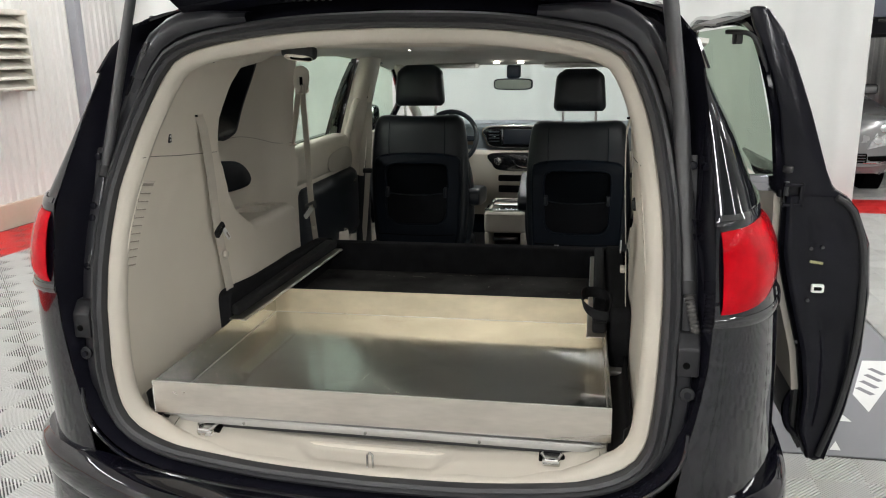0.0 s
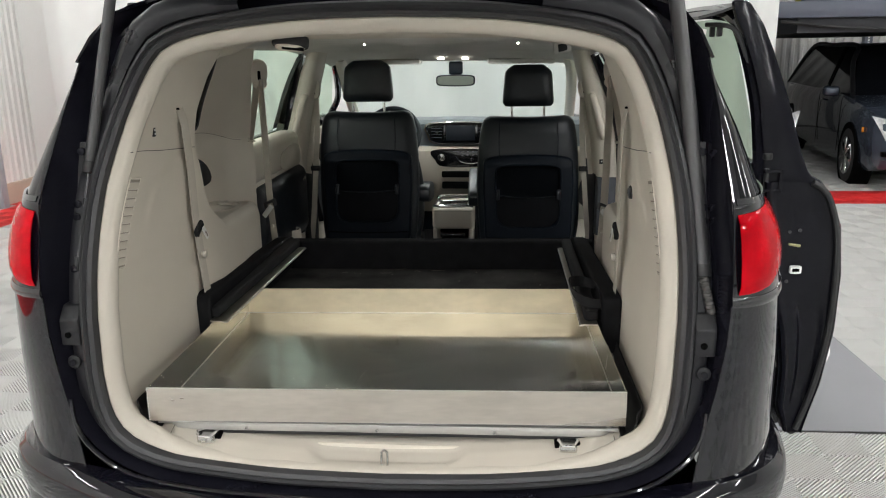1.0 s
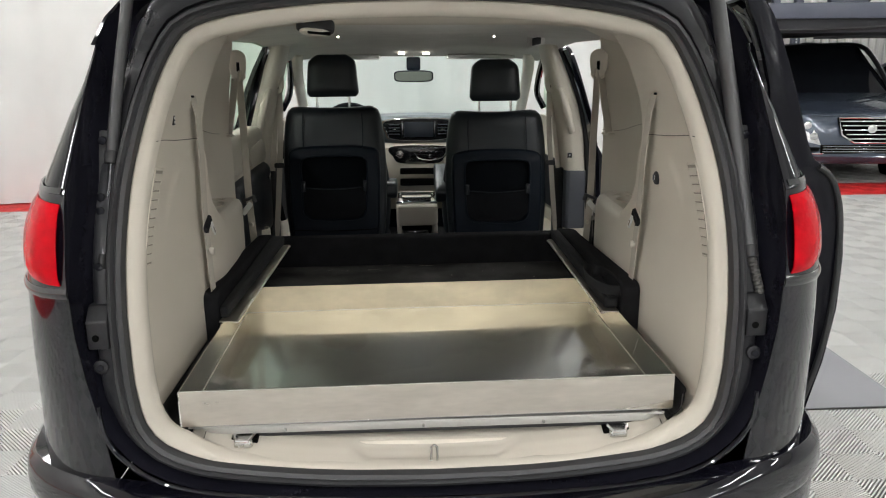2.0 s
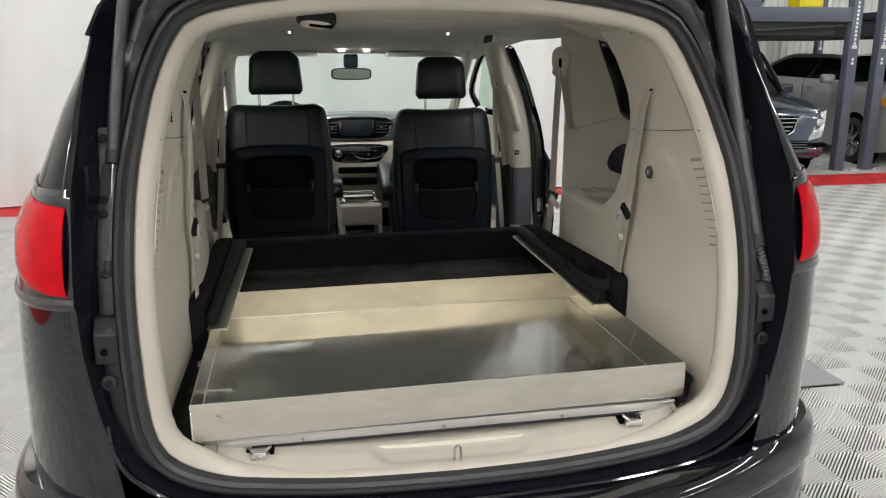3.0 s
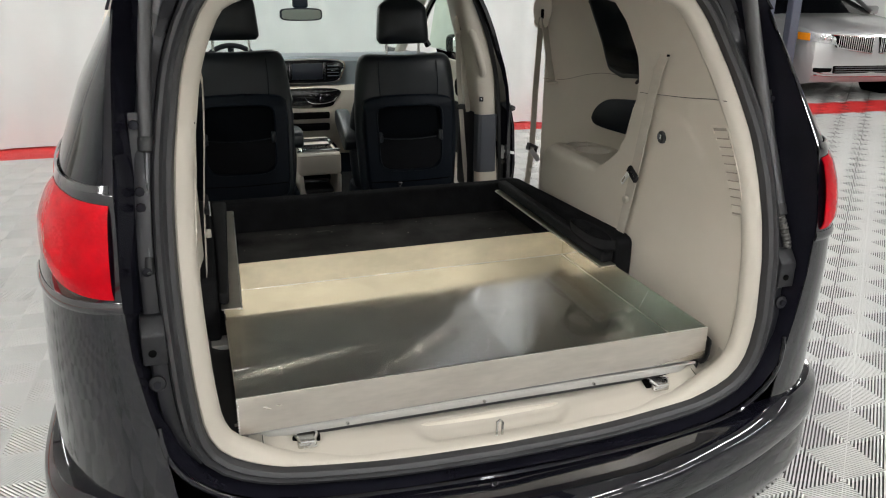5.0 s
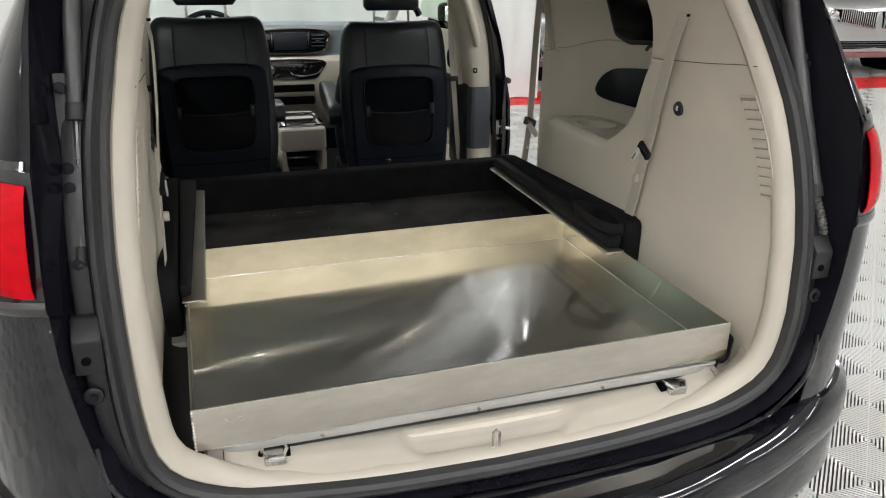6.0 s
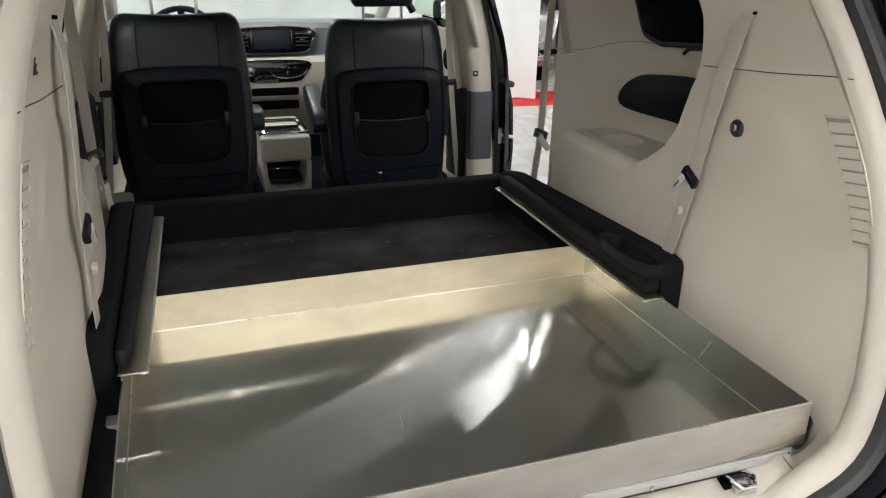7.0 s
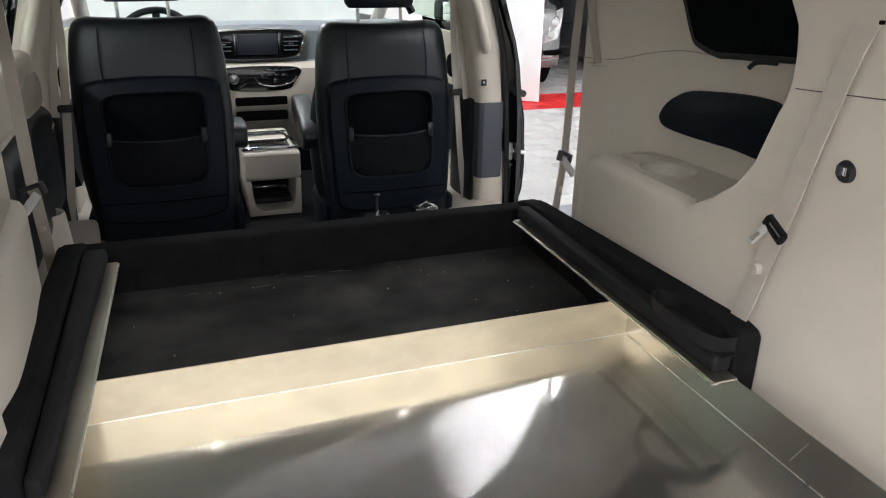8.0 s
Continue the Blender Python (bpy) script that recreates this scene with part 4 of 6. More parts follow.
# dashboard
rows = []
for x in levels(-.80, .86, 28):
    hump = 0.012 * math.exp(-((x - .03) / .25) ** 2)
    rows.append([(x, 4.25, 1.10), (x, 3.85, 1.165), (x, 3.60, 1.178 + hump), (x, 3.52, 1.165 + hump), (x, 3.50, 1.14 + hump), (x, 3.52, 1.0), (x, 3.50, .98)])
dash = part("dashboard", grid(rows, thick=0.01), DASH, van, "grey dashboard top")
part("lower_dash", grid([[(x, 3.50, .985), (x, 3.46, .96), (x, 3.46, .84), (x, 3.52, .70), (x, 3.62, .52)] for x in levels(-.82, .86, 16)], thick=0.01), BEIGE, dash, "beige lower dashboard")
part("bronze_band", grid([[(x, 3.50 - .01, 1.0 + .05 * (abs(x - .03) / .6)), (x, 3.485, 1.025 + .05 * (abs(x - .03) / .6)), (x, 3.50, 1.04 + .05 * (abs(x - .03) / .6))] for x in levels(-.78, -.28, 8)], thick=0.004), BRONZE, dash)
cx = 0.03
frame_pts = [(cx - .23, 1.135), (cx - .1, 1.155), (cx + .1, 1.155), (cx + .23, 1.135), (cx + .215, 1.07), (cx + .16, 1.015), (cx - .16, 1.015), (cx - .215, 1.07)]
sm = [(p.x, p.z) for p in spline([(x, 0, z) for x, z in frame_pts], 48, True)]
part("screen_bezel", prism(sm, "y", 3.478, 3.51, 0.004), PIANO, dash, "black centre display surround")
part("bezel_ring", tube([(x, 3.477, z) for x, z in sm], 0.005, 8, 60, closed=True), CHROME, dash, "chrome ring round the display")
part("bronze_edge", tube([(x + (.008 if x > cx else -.008), 3.484, z) for x, z in sm], 0.006, 8, 60, closed=True), BRONZE, dash)
part("screen", block(cx - .098, cx + .098, 3.470, 3.480, 1.035, 1.135, 0.003), SCREEN, dash, "dark touch screen")
for s in (-1, 1):
    part("screen_side", block(cx + s * .110 - .008, cx + s * .110 + .008, 3.468, 3.48, 1.03, 1.14, 0.002), DARKCHROME, dash)
    for i in range(4):
        part("air_vent_slat", block(cx + s * .165 - .036, cx + s * .165 + .036, 3.468, 3.479, 1.052 + .021 * i, 1.056 + .021 * i, 0.001), SLATE, dash)
    part("vent_knob", block(cx + s * .165 - .012, cx + s * .165 + .012, 3.464, 3.47, 1.083, 1.089, 0.001), CHROME, dash)
part("climate_panel", prism([(p.x, p.z) for p in spline([(cx - .185, 0, .972), (cx + .185, 0, .972), (cx + .172, 0, .90), (cx + .12, 0, .86), (cx - .12, 0, .86), (cx - .172, 0, .90)], 40, True)], "y", 3.445, 3.47, 0.004), PIANO, dash, "glossy black control panel")
part("dial", disc((cx - .13, 3.43, .925), (0, 1, 0), 0.026, 0.03, 24, 0.004), STEEL, dash, "silver rotary gear dial")
part("dial", disc((cx + .075, 3.44, .91), (0, 1, 0), 0.014, 0.02, 18, 0.003), DARKCHROME, dash)
part("trim_bar", tube([(cx - .05, 3.441, .965), (cx + .08, 3.44, .958), (cx + .18, 3.441, .965)], 0.005, 8, 10), DARKCHROME, dash)
part("trim_bar", tube([(cx - .03, 3.441, .93), (cx, 3.44, .895), (cx + .075, 3.44, .882), (cx + .15, 3.44, .895), (cx + .18, 3.441, .93)], 0.004, 8, 20), CHROME, dash)
for zz in (.965, .94):
    for i in range(4):
        part("button", block(cx + .0 + .036 * i, cx + .028 + .036 * i, 3.438, 3.446, zz - .009, zz + .003, 0.002), DARKCHROME, dash)
part("cubby", block(cx - .13, cx + .13, 3.44, 3.46, .785, .828, 0.008), GAP_SHADE, dash, "dark open storage slot")
part("cubby", block(cx - .13, cx + .13, 3.455, 3.485, .705, .752, 0.008), GAP_SHADE, dash, "dark open storage slot")
wheel = part("steering_wheel", moved(tube([(0.185 * math.cos(a), 0, 0.185 * math.sin(a)) for a in (2 * math.pi * i / 36 for i in range(36))], 0.016, 10, closed=True), pose(-.43, 3.42, 1.08, -22)), LEATHER, van, "black steering wheel")
part("hub", moved(disc((0, 0, 0), (0, 1, 0), 0.075, 0.05, 20, 0.012), pose(-.43, 3.44, 1.07, -22)), FABRIC, wheel)
for a in (0, 180, 270):
    part("spoke", moved(block(0.05, 0.18, -0.01, 0.01, -0.018, 0.018, 0.005), pose(-.43, 3.43, 1.075, -22) @ pose(0, 0, 0, 0, a, 0)), FABRIC, wheel)

# side doors and pillars. Left: closed sliding door and front door. Right: B pillar, front door slightly open.
for s in (-1, 1):
    rows = []
    for z in levels(0.40, 1.66, 42):
        xo = curve_at([(.40, .965), (.55, .961), (.943, .938), (1.162, .920), (1.372, .868), (1.55, .786), (1.66, .745)], z)
        xi = curve_at([(.40, .845), (.62, .835), (.95, .828), (1.17, .800), (1.35, .768), (1.55, .715), (1.66, .69)], z)
        rows.append([(s * a, b, z) for a, b in ((xo, 2.50), (xo - .002, 2.478), (xo - .012, 2.470), ((xo + xi) / 2, 2.466), (xi + .022, 2.470), (xi + .006, 2.482), (xi - .003, 2.505), (xi - .012, 2.56), (xi - .016, 2.64), (xi - .004, 2.70), (xi + .03, 2.74))])
    bp = part("b_pillar", grid(rows), BEIGE, van, "beige B pillar trim")
    part("grab_handle", moved(tube([(0, .03, .118), (0, -.005, .112), (0, -.022, .085), (0, -.026, 0), (0, -.022, -.085), (0, -.005, -.112), (0, .03, -.118)], lambda f: 0.0175 + .004 * math.sin(math.pi * f), 12, 30), pose(s * .816, 2.47, 1.275, 0, s * -17, 0)), BEIGE, bp, "beige grab handle")
    part("lower_cover", prism([(s * (a + .004), b) for a, b in ((.940, 2.50), (.938, 2.466), (.926, 2.458), (.846, 2.458), (.828, 2.468), (.820, 2.50), (.808, 2.64), (.82, 2.72), (.90, 2.74))], "z", .618, .945, 0.003), SLATE, bp, "slate grey lower pillar cover")
    # Side face of the cover; the darker slate carries its shade.
    part("cover_side", prism([(s * a, b) for a, b in ((.818, 2.505), (.808, 2.56), (.800, 2.70), (.81, 2.76), (.84, 2.70), (.836, 2.52))], "z", .50, .955, 0.006), SLATE_DARK, bp, "side of the pillar cover shaded by a darker slate")
    lb = part("pillar_label", block(s * .846 - .012, s * .846 + .012, 2.4625, 2.4665, 1.018, 1.044, 0.001), RUBBER, bp, "small black label")
    part("label_mark", block(s * .846 - .004, s * .846 + .003, 2.4615, 2.4622, 1.028, 1.036), WHITE_PLASTIC, lb)
    part("pillar_skin", grid([[(s * (curve_at(SIDE, z) - .012), y, z) for y in (2.42, 2.52, 2.62)] for z in levels(.4, 1.6, 12)], thick=0.02), PAINT, bp)
    part("sill", block(s * .92 - .08, s * .92 + .08, 1.45, 3.6, .30, .42, 0.02), PAINT, van)
    part("sill_trim", grid([[(s * x, y, z - .05 * ease((2.40 - y) / .14)) for y in levels(2.22, 3.4, 24)] for x, z in ((.985, .40), (.975, .475), (.94, .505), (.86, .512), (.80, .50), (.74, .47), (.68, .455), (.62, .45), (.615, .38))], thick=.006), BEIGE, van, "beige door sill trim")
    part("roof_side_rail", tube([(s * .765, .8, 1.665), (s * .785, 1.6, 1.668), (s * .785, 2.6, 1.652), (s * .73, 3.2, 1.60)], 0.03, 10, 20), LINER, van)
    # front door trim and skin
    if s < 0:
        fd = part("front_door", grid([[(s * curve_at(SIDE, z), y, z) for y in levels(2.63, 3.75, 8)] for z in levels(.42, 1.20, 10)], thick=0.02), PAINT, van, "black front door")
    else:
        fo = [(.396, 1.11), (.48, 1.14), (.60, 1.147), (.831, 1.134), (.966, 1.104), (1.101, 1.025), (1.293, .967), (1.45, .90), (1.58, .83)]
        fi = [(.396, 1.02), (.60, 1.0), (.90, .985), (1.10, .955), (1.293, .928), (1.45, .868), (1.58, .805)]
        fd = part("front_door", grid([[(curve_at(fo, z) - (curve_at(fo, z) - curve_at(SIDE, z)) * (y - 2.7), y, z) for y in levels(2.70, 3.7, 8)] for z in levels(.42, 1.20, 14)], thick=0.02), PAINT, van, "black front door standing ajar")
        zs = levels(.40, 1.58, 40)
        part("door_end", prism([(curve_at(fo, z), z) for z in zs] + [(curve_at(fi, z), z) for z in zs[::-1]], "y", 2.66, 2.70, 0.006), JAMB, fd, "black end face of the front door")
        part("end_seal", tube([(curve_at(fi, z) + .012, 2.655, z) for z in levels(.42, 1.5, 14)], 0.010, 8, 40), RUBBER, fd)
        part("end_seal", tube([(curve_at(fo, z) - .020, 2.655, z) for z in levels(.45, .95, 8)], 0.007, 8, 24), PAINT, fd)
        lk = part("door_lock", block(1.03, 1.075, 2.648, 2.662, .66, .76, 0.006), STRUT, fd, "dark door lock")
        part("lock_slot", block(1.045, 1.06, 2.645, 2.650, .69, .73, 0.002), GAP_SHADE, lk)
        part("hinge_knob", disc((1.105, 2.645, .945), (0, 1, 0), 0.016, 0.04, 14, 0.004), RUBBER, fd)
    off = Matrix.Identity(4) if s < 0 else Matrix.Translation((0.03, 3.7, 0)) @ pose(0, 0, 0, 0, 0, 5) @ Matrix.Translation((0, -3.7, 0))
    part("door_trim", moved(grid([[(s * (.82 + .03 * math.sin(6 * (z - .9))), y, z) for y in levels(2.78, 3.55, 8)] for z in levels(.93, 1.17, 8)], thick=0.03), off), BEIGE, fd, "beige upper door trim")
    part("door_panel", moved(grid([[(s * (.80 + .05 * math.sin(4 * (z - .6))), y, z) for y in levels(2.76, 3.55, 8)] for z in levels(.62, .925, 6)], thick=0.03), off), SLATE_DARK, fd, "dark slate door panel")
    part("door_bin", moved(block(s * .86 - .06, s * .86 + .06, 2.78, 3.5, .44, .61, 0.03, 3), off), BEIGE, fd, "beige door pocket")
    pull = part("door_pull", moved(prism([(p.x, p.z) for p in spline([(2.84, 0, 1.0), (2.88, 0, .97), (2.96, 0, .98), (2.98, 0, 1.04), (2.94, 0, 1.08), (2.86, 0, 1.07)], 30, True)], "x", s * .80 - .01, s * .80 + .01, 0.004), off), GAP_SHADE, fd, "dark recessed door pull")
    part("window_frame", moved(tube([(s * .90, 2.66, 1.20), (s * .79, 2.72, 1.56), (s * .775, 2.9, 1.595), (s * .77, 3.2, 1.58), (s * .85, 3.7, 1.33), (s * .92, 3.76, 1.20)], 0.022, 8, 40), off), PAINT, fd)
    gl = part("door_glass", moved(grid([[(s * (.905 - .12 * f), 2.68 + .03 * f, 1.2 + .37 * f), (s * (.905 - .12 * f), 3.0, 1.2 + .38 * f), (s * (.905 - .12 * f), 3.72 - .45 * f, 1.2 + .37 * f)] for f in levels(0, 1, 4)]), off), GREEN_GLASS, fd, "green tinted window glass")
    gl.visible_shadow = False
    hs = part("door_mirror", moved(block(s * 1.04 - .10, s * 1.04 + .10, 3.42, 3.52, 1.14, 1.30, 0.035, 3), off), PAINT, fd, "black door mirror")
    part("mirror_glass", moved(block(s * 1.04 - .08, s * 1.04 + .08, 3.414, 3.419, 1.16, 1.28, 0.001), off), CHROME, hs)
striker = part("door_striker", block(.968, .992, 2.455, 2.49, .690, .765, 0.006), WHITE_PLASTIC, van, "bright steel door striker")
part("striker_pin", tube([(.985, 2.455, .735), (1.02, 2.445, .728), (1.046, 2.45, .722)], 0.008, 8), WHITE_PLASTIC, striker)
part("pillar_plate", block(.972, .990, 2.46, 2.49, .44, .66, 0.004), STRUT, van, "dark steel pillar plate")
part("opening_seal", tube([(.775, 2.47, 1.60), (.84, 2.465, 1.45), (.900, 2.465, 1.28), (.938, 2.465, 1.10), (.952, 2.465, .94), (.972, 2.465, .6), (.975, 2.465, .42)], 0.012, 8, 40), RUBBER, van, "black rubber seal of the side opening")
part("opening_seal", tube([(.80, 1.58, 1.62), (.86, 1.585, 1.3), (.90, 1.585, 1.0), (.92, 1.585, .7), (.91, 1.6, .45)], 0.012, 8, 24), RUBBER, van)

# left sliding door, closed
ld = part("sliding_door", grid([[(-curve_at(SIDE, z), y, z) for y in levels(1.5, 2.62, 8)] for z in levels(.42, 1.21, 10)], thick=0.02), PAINT, van, "closed black sliding door")
part("door_trim", block(-.95, -.815, 1.60, 2.44, 1.03, 1.212, 0.045, 4), BEIGE, ld, "beige door trim with rounded armrest")
part("trim_recess", prism([(p.x, p.z) for p in spline([(2.05, 0, 1.05), (2.05, 0, 1.12), (2.25, 0, 1.15), (2.40, 0, 1.13), (2.425, 0, 1.04), (2.25, 0, 1.03)], 30, True)], "x", -.817, -.811, 0.002), CREAM, ld)
part("trim_base", block(-.95, -.835, 1.56, 2.46, .60, 1.05, 0.03, 3), BEIGE, ld)
db = part("door_panel", block(-.95, -.795, 1.64, 2.52, .63, 1.02, 0.06, 4), LEATHER, ld, "black lower door panel with rounded edges")
part("panel_latch", moved(block(-.004, .004, -.02, .02, -.006, .006, 0.002), pose(-.792, 2.40, .945, 20)), CHROME, db)
part("panel_screw", disc((-.793, 2.45, .72), (1, 0, 0), 0.005, 0.006, 10), CHROME, db)
part("bottle_holder", grid([[(-.835 + r * 1.25 * math.cos(t), 2.15 + r * math.sin(t), z) for t in (2 * math.pi * k / 28 for k in range(28))] for r, z in ((.070, .42), (.066, .60), (.060, .705), (.057, .715), (.052, .713), (.050, .66), (.0, .655))], close_v=True), BEIGE, ld, "beige bottle holder")
part("step_plate", block(-.90, -.70, 1.60, 2.46, .40, .585, 0.02), CREAM, ld, "pale step plate")
gl = part("door_glass", grid([[(-(.905 - .13 * f), 1.56 + .05 * f, 1.2 + .445 * f), (-(.905 - .13 * f), 2.46, 1.2 + .445 * f)] for f in levels(0, 1, 4)]), GREEN_GLASS, ld, "green tinted window glass")
gl.visible_shadow = False
part("window_frame", tube([(-.90, 1.54, 1.20), (-.785, 1.57, 1.62), (-.78, 1.63, 1.658), (-.78, 2.42, 1.658), (-.785, 2.46, 1.62), (-.90, 2.48, 1.20)], 0.016, 8, 40), PAINT, ld)

# right sliding door, slid back and standing off the body
DOOR_END = material("black_door_end_paint", (0.006, 0.006, 0.009), 0.16, 0.0, 0.25, 6, 200, 0.03, 0.05, spec=0.16)
sd_out = [(.975, 1.756), (.992, 1.744), (1.033, 1.687), (1.068, 1.613), (1.099, 1.537), (1.128, 1.461), (1.154, 1.384), (1.181, 1.305), (1.203, 1.258), (1.242, 1.235), (1.275, 1.195), (1.316, 1.098), (1.333, .949), (1.332, .776), (1.308, .595), (1.263, .418), (1.233, .40)]
sd_in = [(.936, 1.754), (.953, 1.697), (.978, 1.652), (1.009, 1.569), (1.036, 1.477), (1.047, 1.399), (1.061, 1.304), (1.068, 1.19), (1.07, 1.074), (1.083, 1.007), (1.111, .905), (1.151, .765), (1.17, .64), (1.171, .509), (1.20, .43)]
door = part("sliding_door", prism(sd_out + sd_in[::-1], "y", .575, .605, 0.012), DOOR_END, van, "open black sliding door seen end on")
so, si = sorted([(z, x) for x, z in sd_out]), sorted([(z, x) for x, z in sd_in])
part("outer_skin", grid([[(curve_at(so, z) - .012 - .05 * (y - .56), y, z) for y in levels(.575, 1.78, 6)] for z in levels(.41, 1.23, 14)], thick=0.012), PAINT, door)
part("inner_panel", grid([[(curve_at(si, z) + .004, y, z) for y in levels(.602, 1.74, 6)] for z in levels(.63, 1.235, 10)], thick=0.02), CREAM, door, "cream inner door panel")
part("lower_liner", grid([[(curve_at(si, z) + .012, y, z) for y in levels(.602, 1.74, 6)] for z in levels(.44, .63, 5)], thick=0.02), RUBBER, door)
part("guide_arm", tube([(1.185, .66, .62), (1.15, .63, .56), (1.16, .61, .50), (1.20, .60, .47)], 0.012, 8, 14), JAMB, door)
part("window_frame", tube([(1.068, .60, 1.25), (1.04, .61, 1.47), (.985, .63, 1.665), (.955, .70, 1.722), (.945, 1.2, 1.735), (.93, 1.78, 1.70), (1.05, 1.82, 1.25)], 0.022, 8, 60), PAINT, door)
part("roof_flange", grid([[(.975, .60, 1.75), (.92, .62, 1.728), (.86, .64, 1.712)], [(.98, 1.2, 1.765), (.93, 1.2, 1.745), (.88, 1.2, 1.73)], [(.97, 1.8, 1.735), (.92, 1.8, 1.715), (.88, 1.8, 1.70)]], thick=0.008), STRUT, door, "grey upper door flange")
gl = part("door_glass", grid([[(1.07 - .115 * f, .605 + .02 * f, 1.24 + .47 * f), (1.05 - .12 * f, 1.80, 1.24 + .47 * f)] for f in levels(0, 1, 4)]), DARK_GREEN_GLASS, door, "green tinted window glass")
gl.visible_shadow = False
part("glass_channel", tube([(1.062, .60, 1.26), (1.05, .602, 1.40), (1.038, .602, 1.48), (1.005, .605, 1.575), (.97, .61, 1.66), (.945, .64, 1.685), (.90, .70, 1.69)], 0.007, 8, 30), RUBBER, door)
for y in (.66, .74):
    part("glass_clip", block(.925, .94, y, y + .02, 1.655, 1.69, 0.004), RUBBER, door)
lt = part("door_latch", prism([(x + 1.182, z + .968) for x, z in rounded(-.0175, .0175, -.0125, .0125, 0.006)], "y", .550, .561, 0.002), WHITE_PLASTIC, door, "white ring round the door latch")
part("latch_slot", block(1.1715, 1.1925, .547, .552, .963, .973, 0.002), GAP_SHADE, lt)
ZINC_YELLOW = material("yellow_zinc_steel", (0.34, 0.32, 0.17), 0.35, 0.6)
part("latch_spring", moved(block(-.018, .018, -.004, .004, -.004, .004, 0.002), pose(1.172, .556, 1.045, 0, 8, 0)), ZINC_YELLOW, door)
hinge = part("roller_hinge", block(1.055, 1.115, .585, .66, 1.225, 1.30, 0.008), JAMB, door, "black roller hinge of the sliding door")
part("roller", disc((1.075, .575, 1.31), (0, 0, 1), 0.014, 0.02, 14, 0.004), RUBBER, hinge)
for z in (1.205, 1.262):
    part("hinge_arm", block(1.066, 1.122, .556, .60, z, z + .010, 0.003), JAMB, hinge)
part("hinge_web", block(1.108, 1.120, .556, .60, 1.205, 1.272, 0.003), JAMB, hinge)
part("hinge_pin", disc((1.076, .574, 1.238), (0, 0, 1), 0.007, 0.075, 12, 0.002), STRUT, hinge)
part("track_plate", block(.965, 1.06, .62, .65, 1.238, 1.285, 0.005), DARKCHROME, door, "dark steel track plate")
part("end_seal", tube([(1.205, .552, 1.235), (1.25, .552, 1.20), (1.287, .552, 1.10), (1.302, .552, .949), (1.30, .552, .776), (1.277, .552, .60), (1.235, .552, .44)], 0.010, 8, 30), RUBBER, door, "black door edge seal")
rows = []
for z in levels(.425, 1.235, 40):
    a, b = curve_at(si, z) + .004, curve_at(so, z) - .006
    row = []
    for f in levels(0, 1, 30):
        rim = math.exp(-((f - .10) / .05) ** 2) + math.exp(-((f - .93) / .04) ** 2)
        dish = ease((f - .30) / .12) * ease((.82 - f) / .14) * (ease((.90 - z) / .08) * ease((z - .50) / .06) + .7 * ease((z - 1.06) / .05) * ease((1.20 - z) / .05))
        row.append((a + (b - a) * f, .5605 - .006 * rim + .011 * dish + .013 * (ease((.03 - f) / .03) + ease((f - .97) / .03)), z))
    rows.append(row)
part("end_face", grid(rows), DOOR_END, door, "pressed black end face of the door")
for x, z in ((1.155, 1.085), (1.185, 1.09), (1.14, .80), (1.16, .93)):
    part("screw", disc((x, .557, z), (0, 1, 0), 0.005, 0.006, 10), STRUT, door)

# hidden remainder: front wings, bonnet, wheels, floor pan
for s in (-1, 1):
    part("front_wing", grid([[(s * (curve_at(SIDE, z) - .25 * max(0, (y - 4.5)) ** 2), y, z) for y in levels(3.75, 5.05, 8)] for z in levels(.30, 1.10, 8)], thick=0.02), PAINT, van)
    for y in (1.05, 4.14):
        w = part("wheel", disc((s * .88, y, .34), (1, 0, 0), .34, .22, 32, 0.03), TYRE, van)
        part("rim", disc((s * .985, y, .34), (1, 0, 0), .23, .03, 24, 0.01), STEEL, w)
part("bonnet", grid([[(x, y, 1.10 - .10 * (y - 4.2) - .20 * max(0, y - 4.8) - .05 * x * x) for x in levels(-.92, .92, 10)] for y in levels(4.25, 5.1, 6)], thick=0.02), PAINT, van)
part("nose", grid([[(x * (1 - .02 * k), 5.1 + .06 * math.sin(k), .95 - .17 * k) for x in levels(-.9, .9, 8)] for k in range(5)], thick=0.02), PAINT, van)
part("seat_well_lid", block(-.80, .80, 1.56, 2.50, .40, .472, 0.01), CARPET, van, "black carpeted floor panel")
part("floor_pan", block(-.90, .90, .02, 3.7, .30, .38), CARPET, van, "black carpeted cabin floor")
part("bulkhead", block(-.88, .88, 3.62, 3.70, .36, 1.10), FABRIC, van)
part("cargo_floor", block(-.66, .66, .02, 1.62, .56, .64, 0.01), BEIGE, van)

# rear sill cover with striker and tie-down hooks
rows = []
rise = [(-.052, .002), (-.045, .010), (-.03, .016), (-.015, .022), (0.0, .029), (.018, .035), (.03, .040), (.06, .046), (.10, .05)]
for x in levels(-.66, .66, 132):
    e = curve_at([(0, .600), (.25, .606), (.45, .626), (.56, .648), (.66, .70)], abs(x))
    row = []
    for y in levels(-.052, .10, 40):
        scoop = 0.012 * ease((.036 - y) / .024) * ease((.215 + .9 * min(0, y) - abs(x)) / .05) * ease((y + .054) / .05)
        row.append((x, y, min(e, .640) + curve_at(rise, y) * (1 if abs(x) < .6 else .6) - scoop))
    rows.append(row)
sill = part("sill_cover", grid(rows, thick=0.006), CREAM, van, "cream plastic rear sill cover")
for x in (-.56, .575):
    part("seam", tube([(x, -.045, .6515), (x, .0, .6705), (x, .06, .687), (x, .09, .690)], 0.0009, 6), RUBBER, sill)
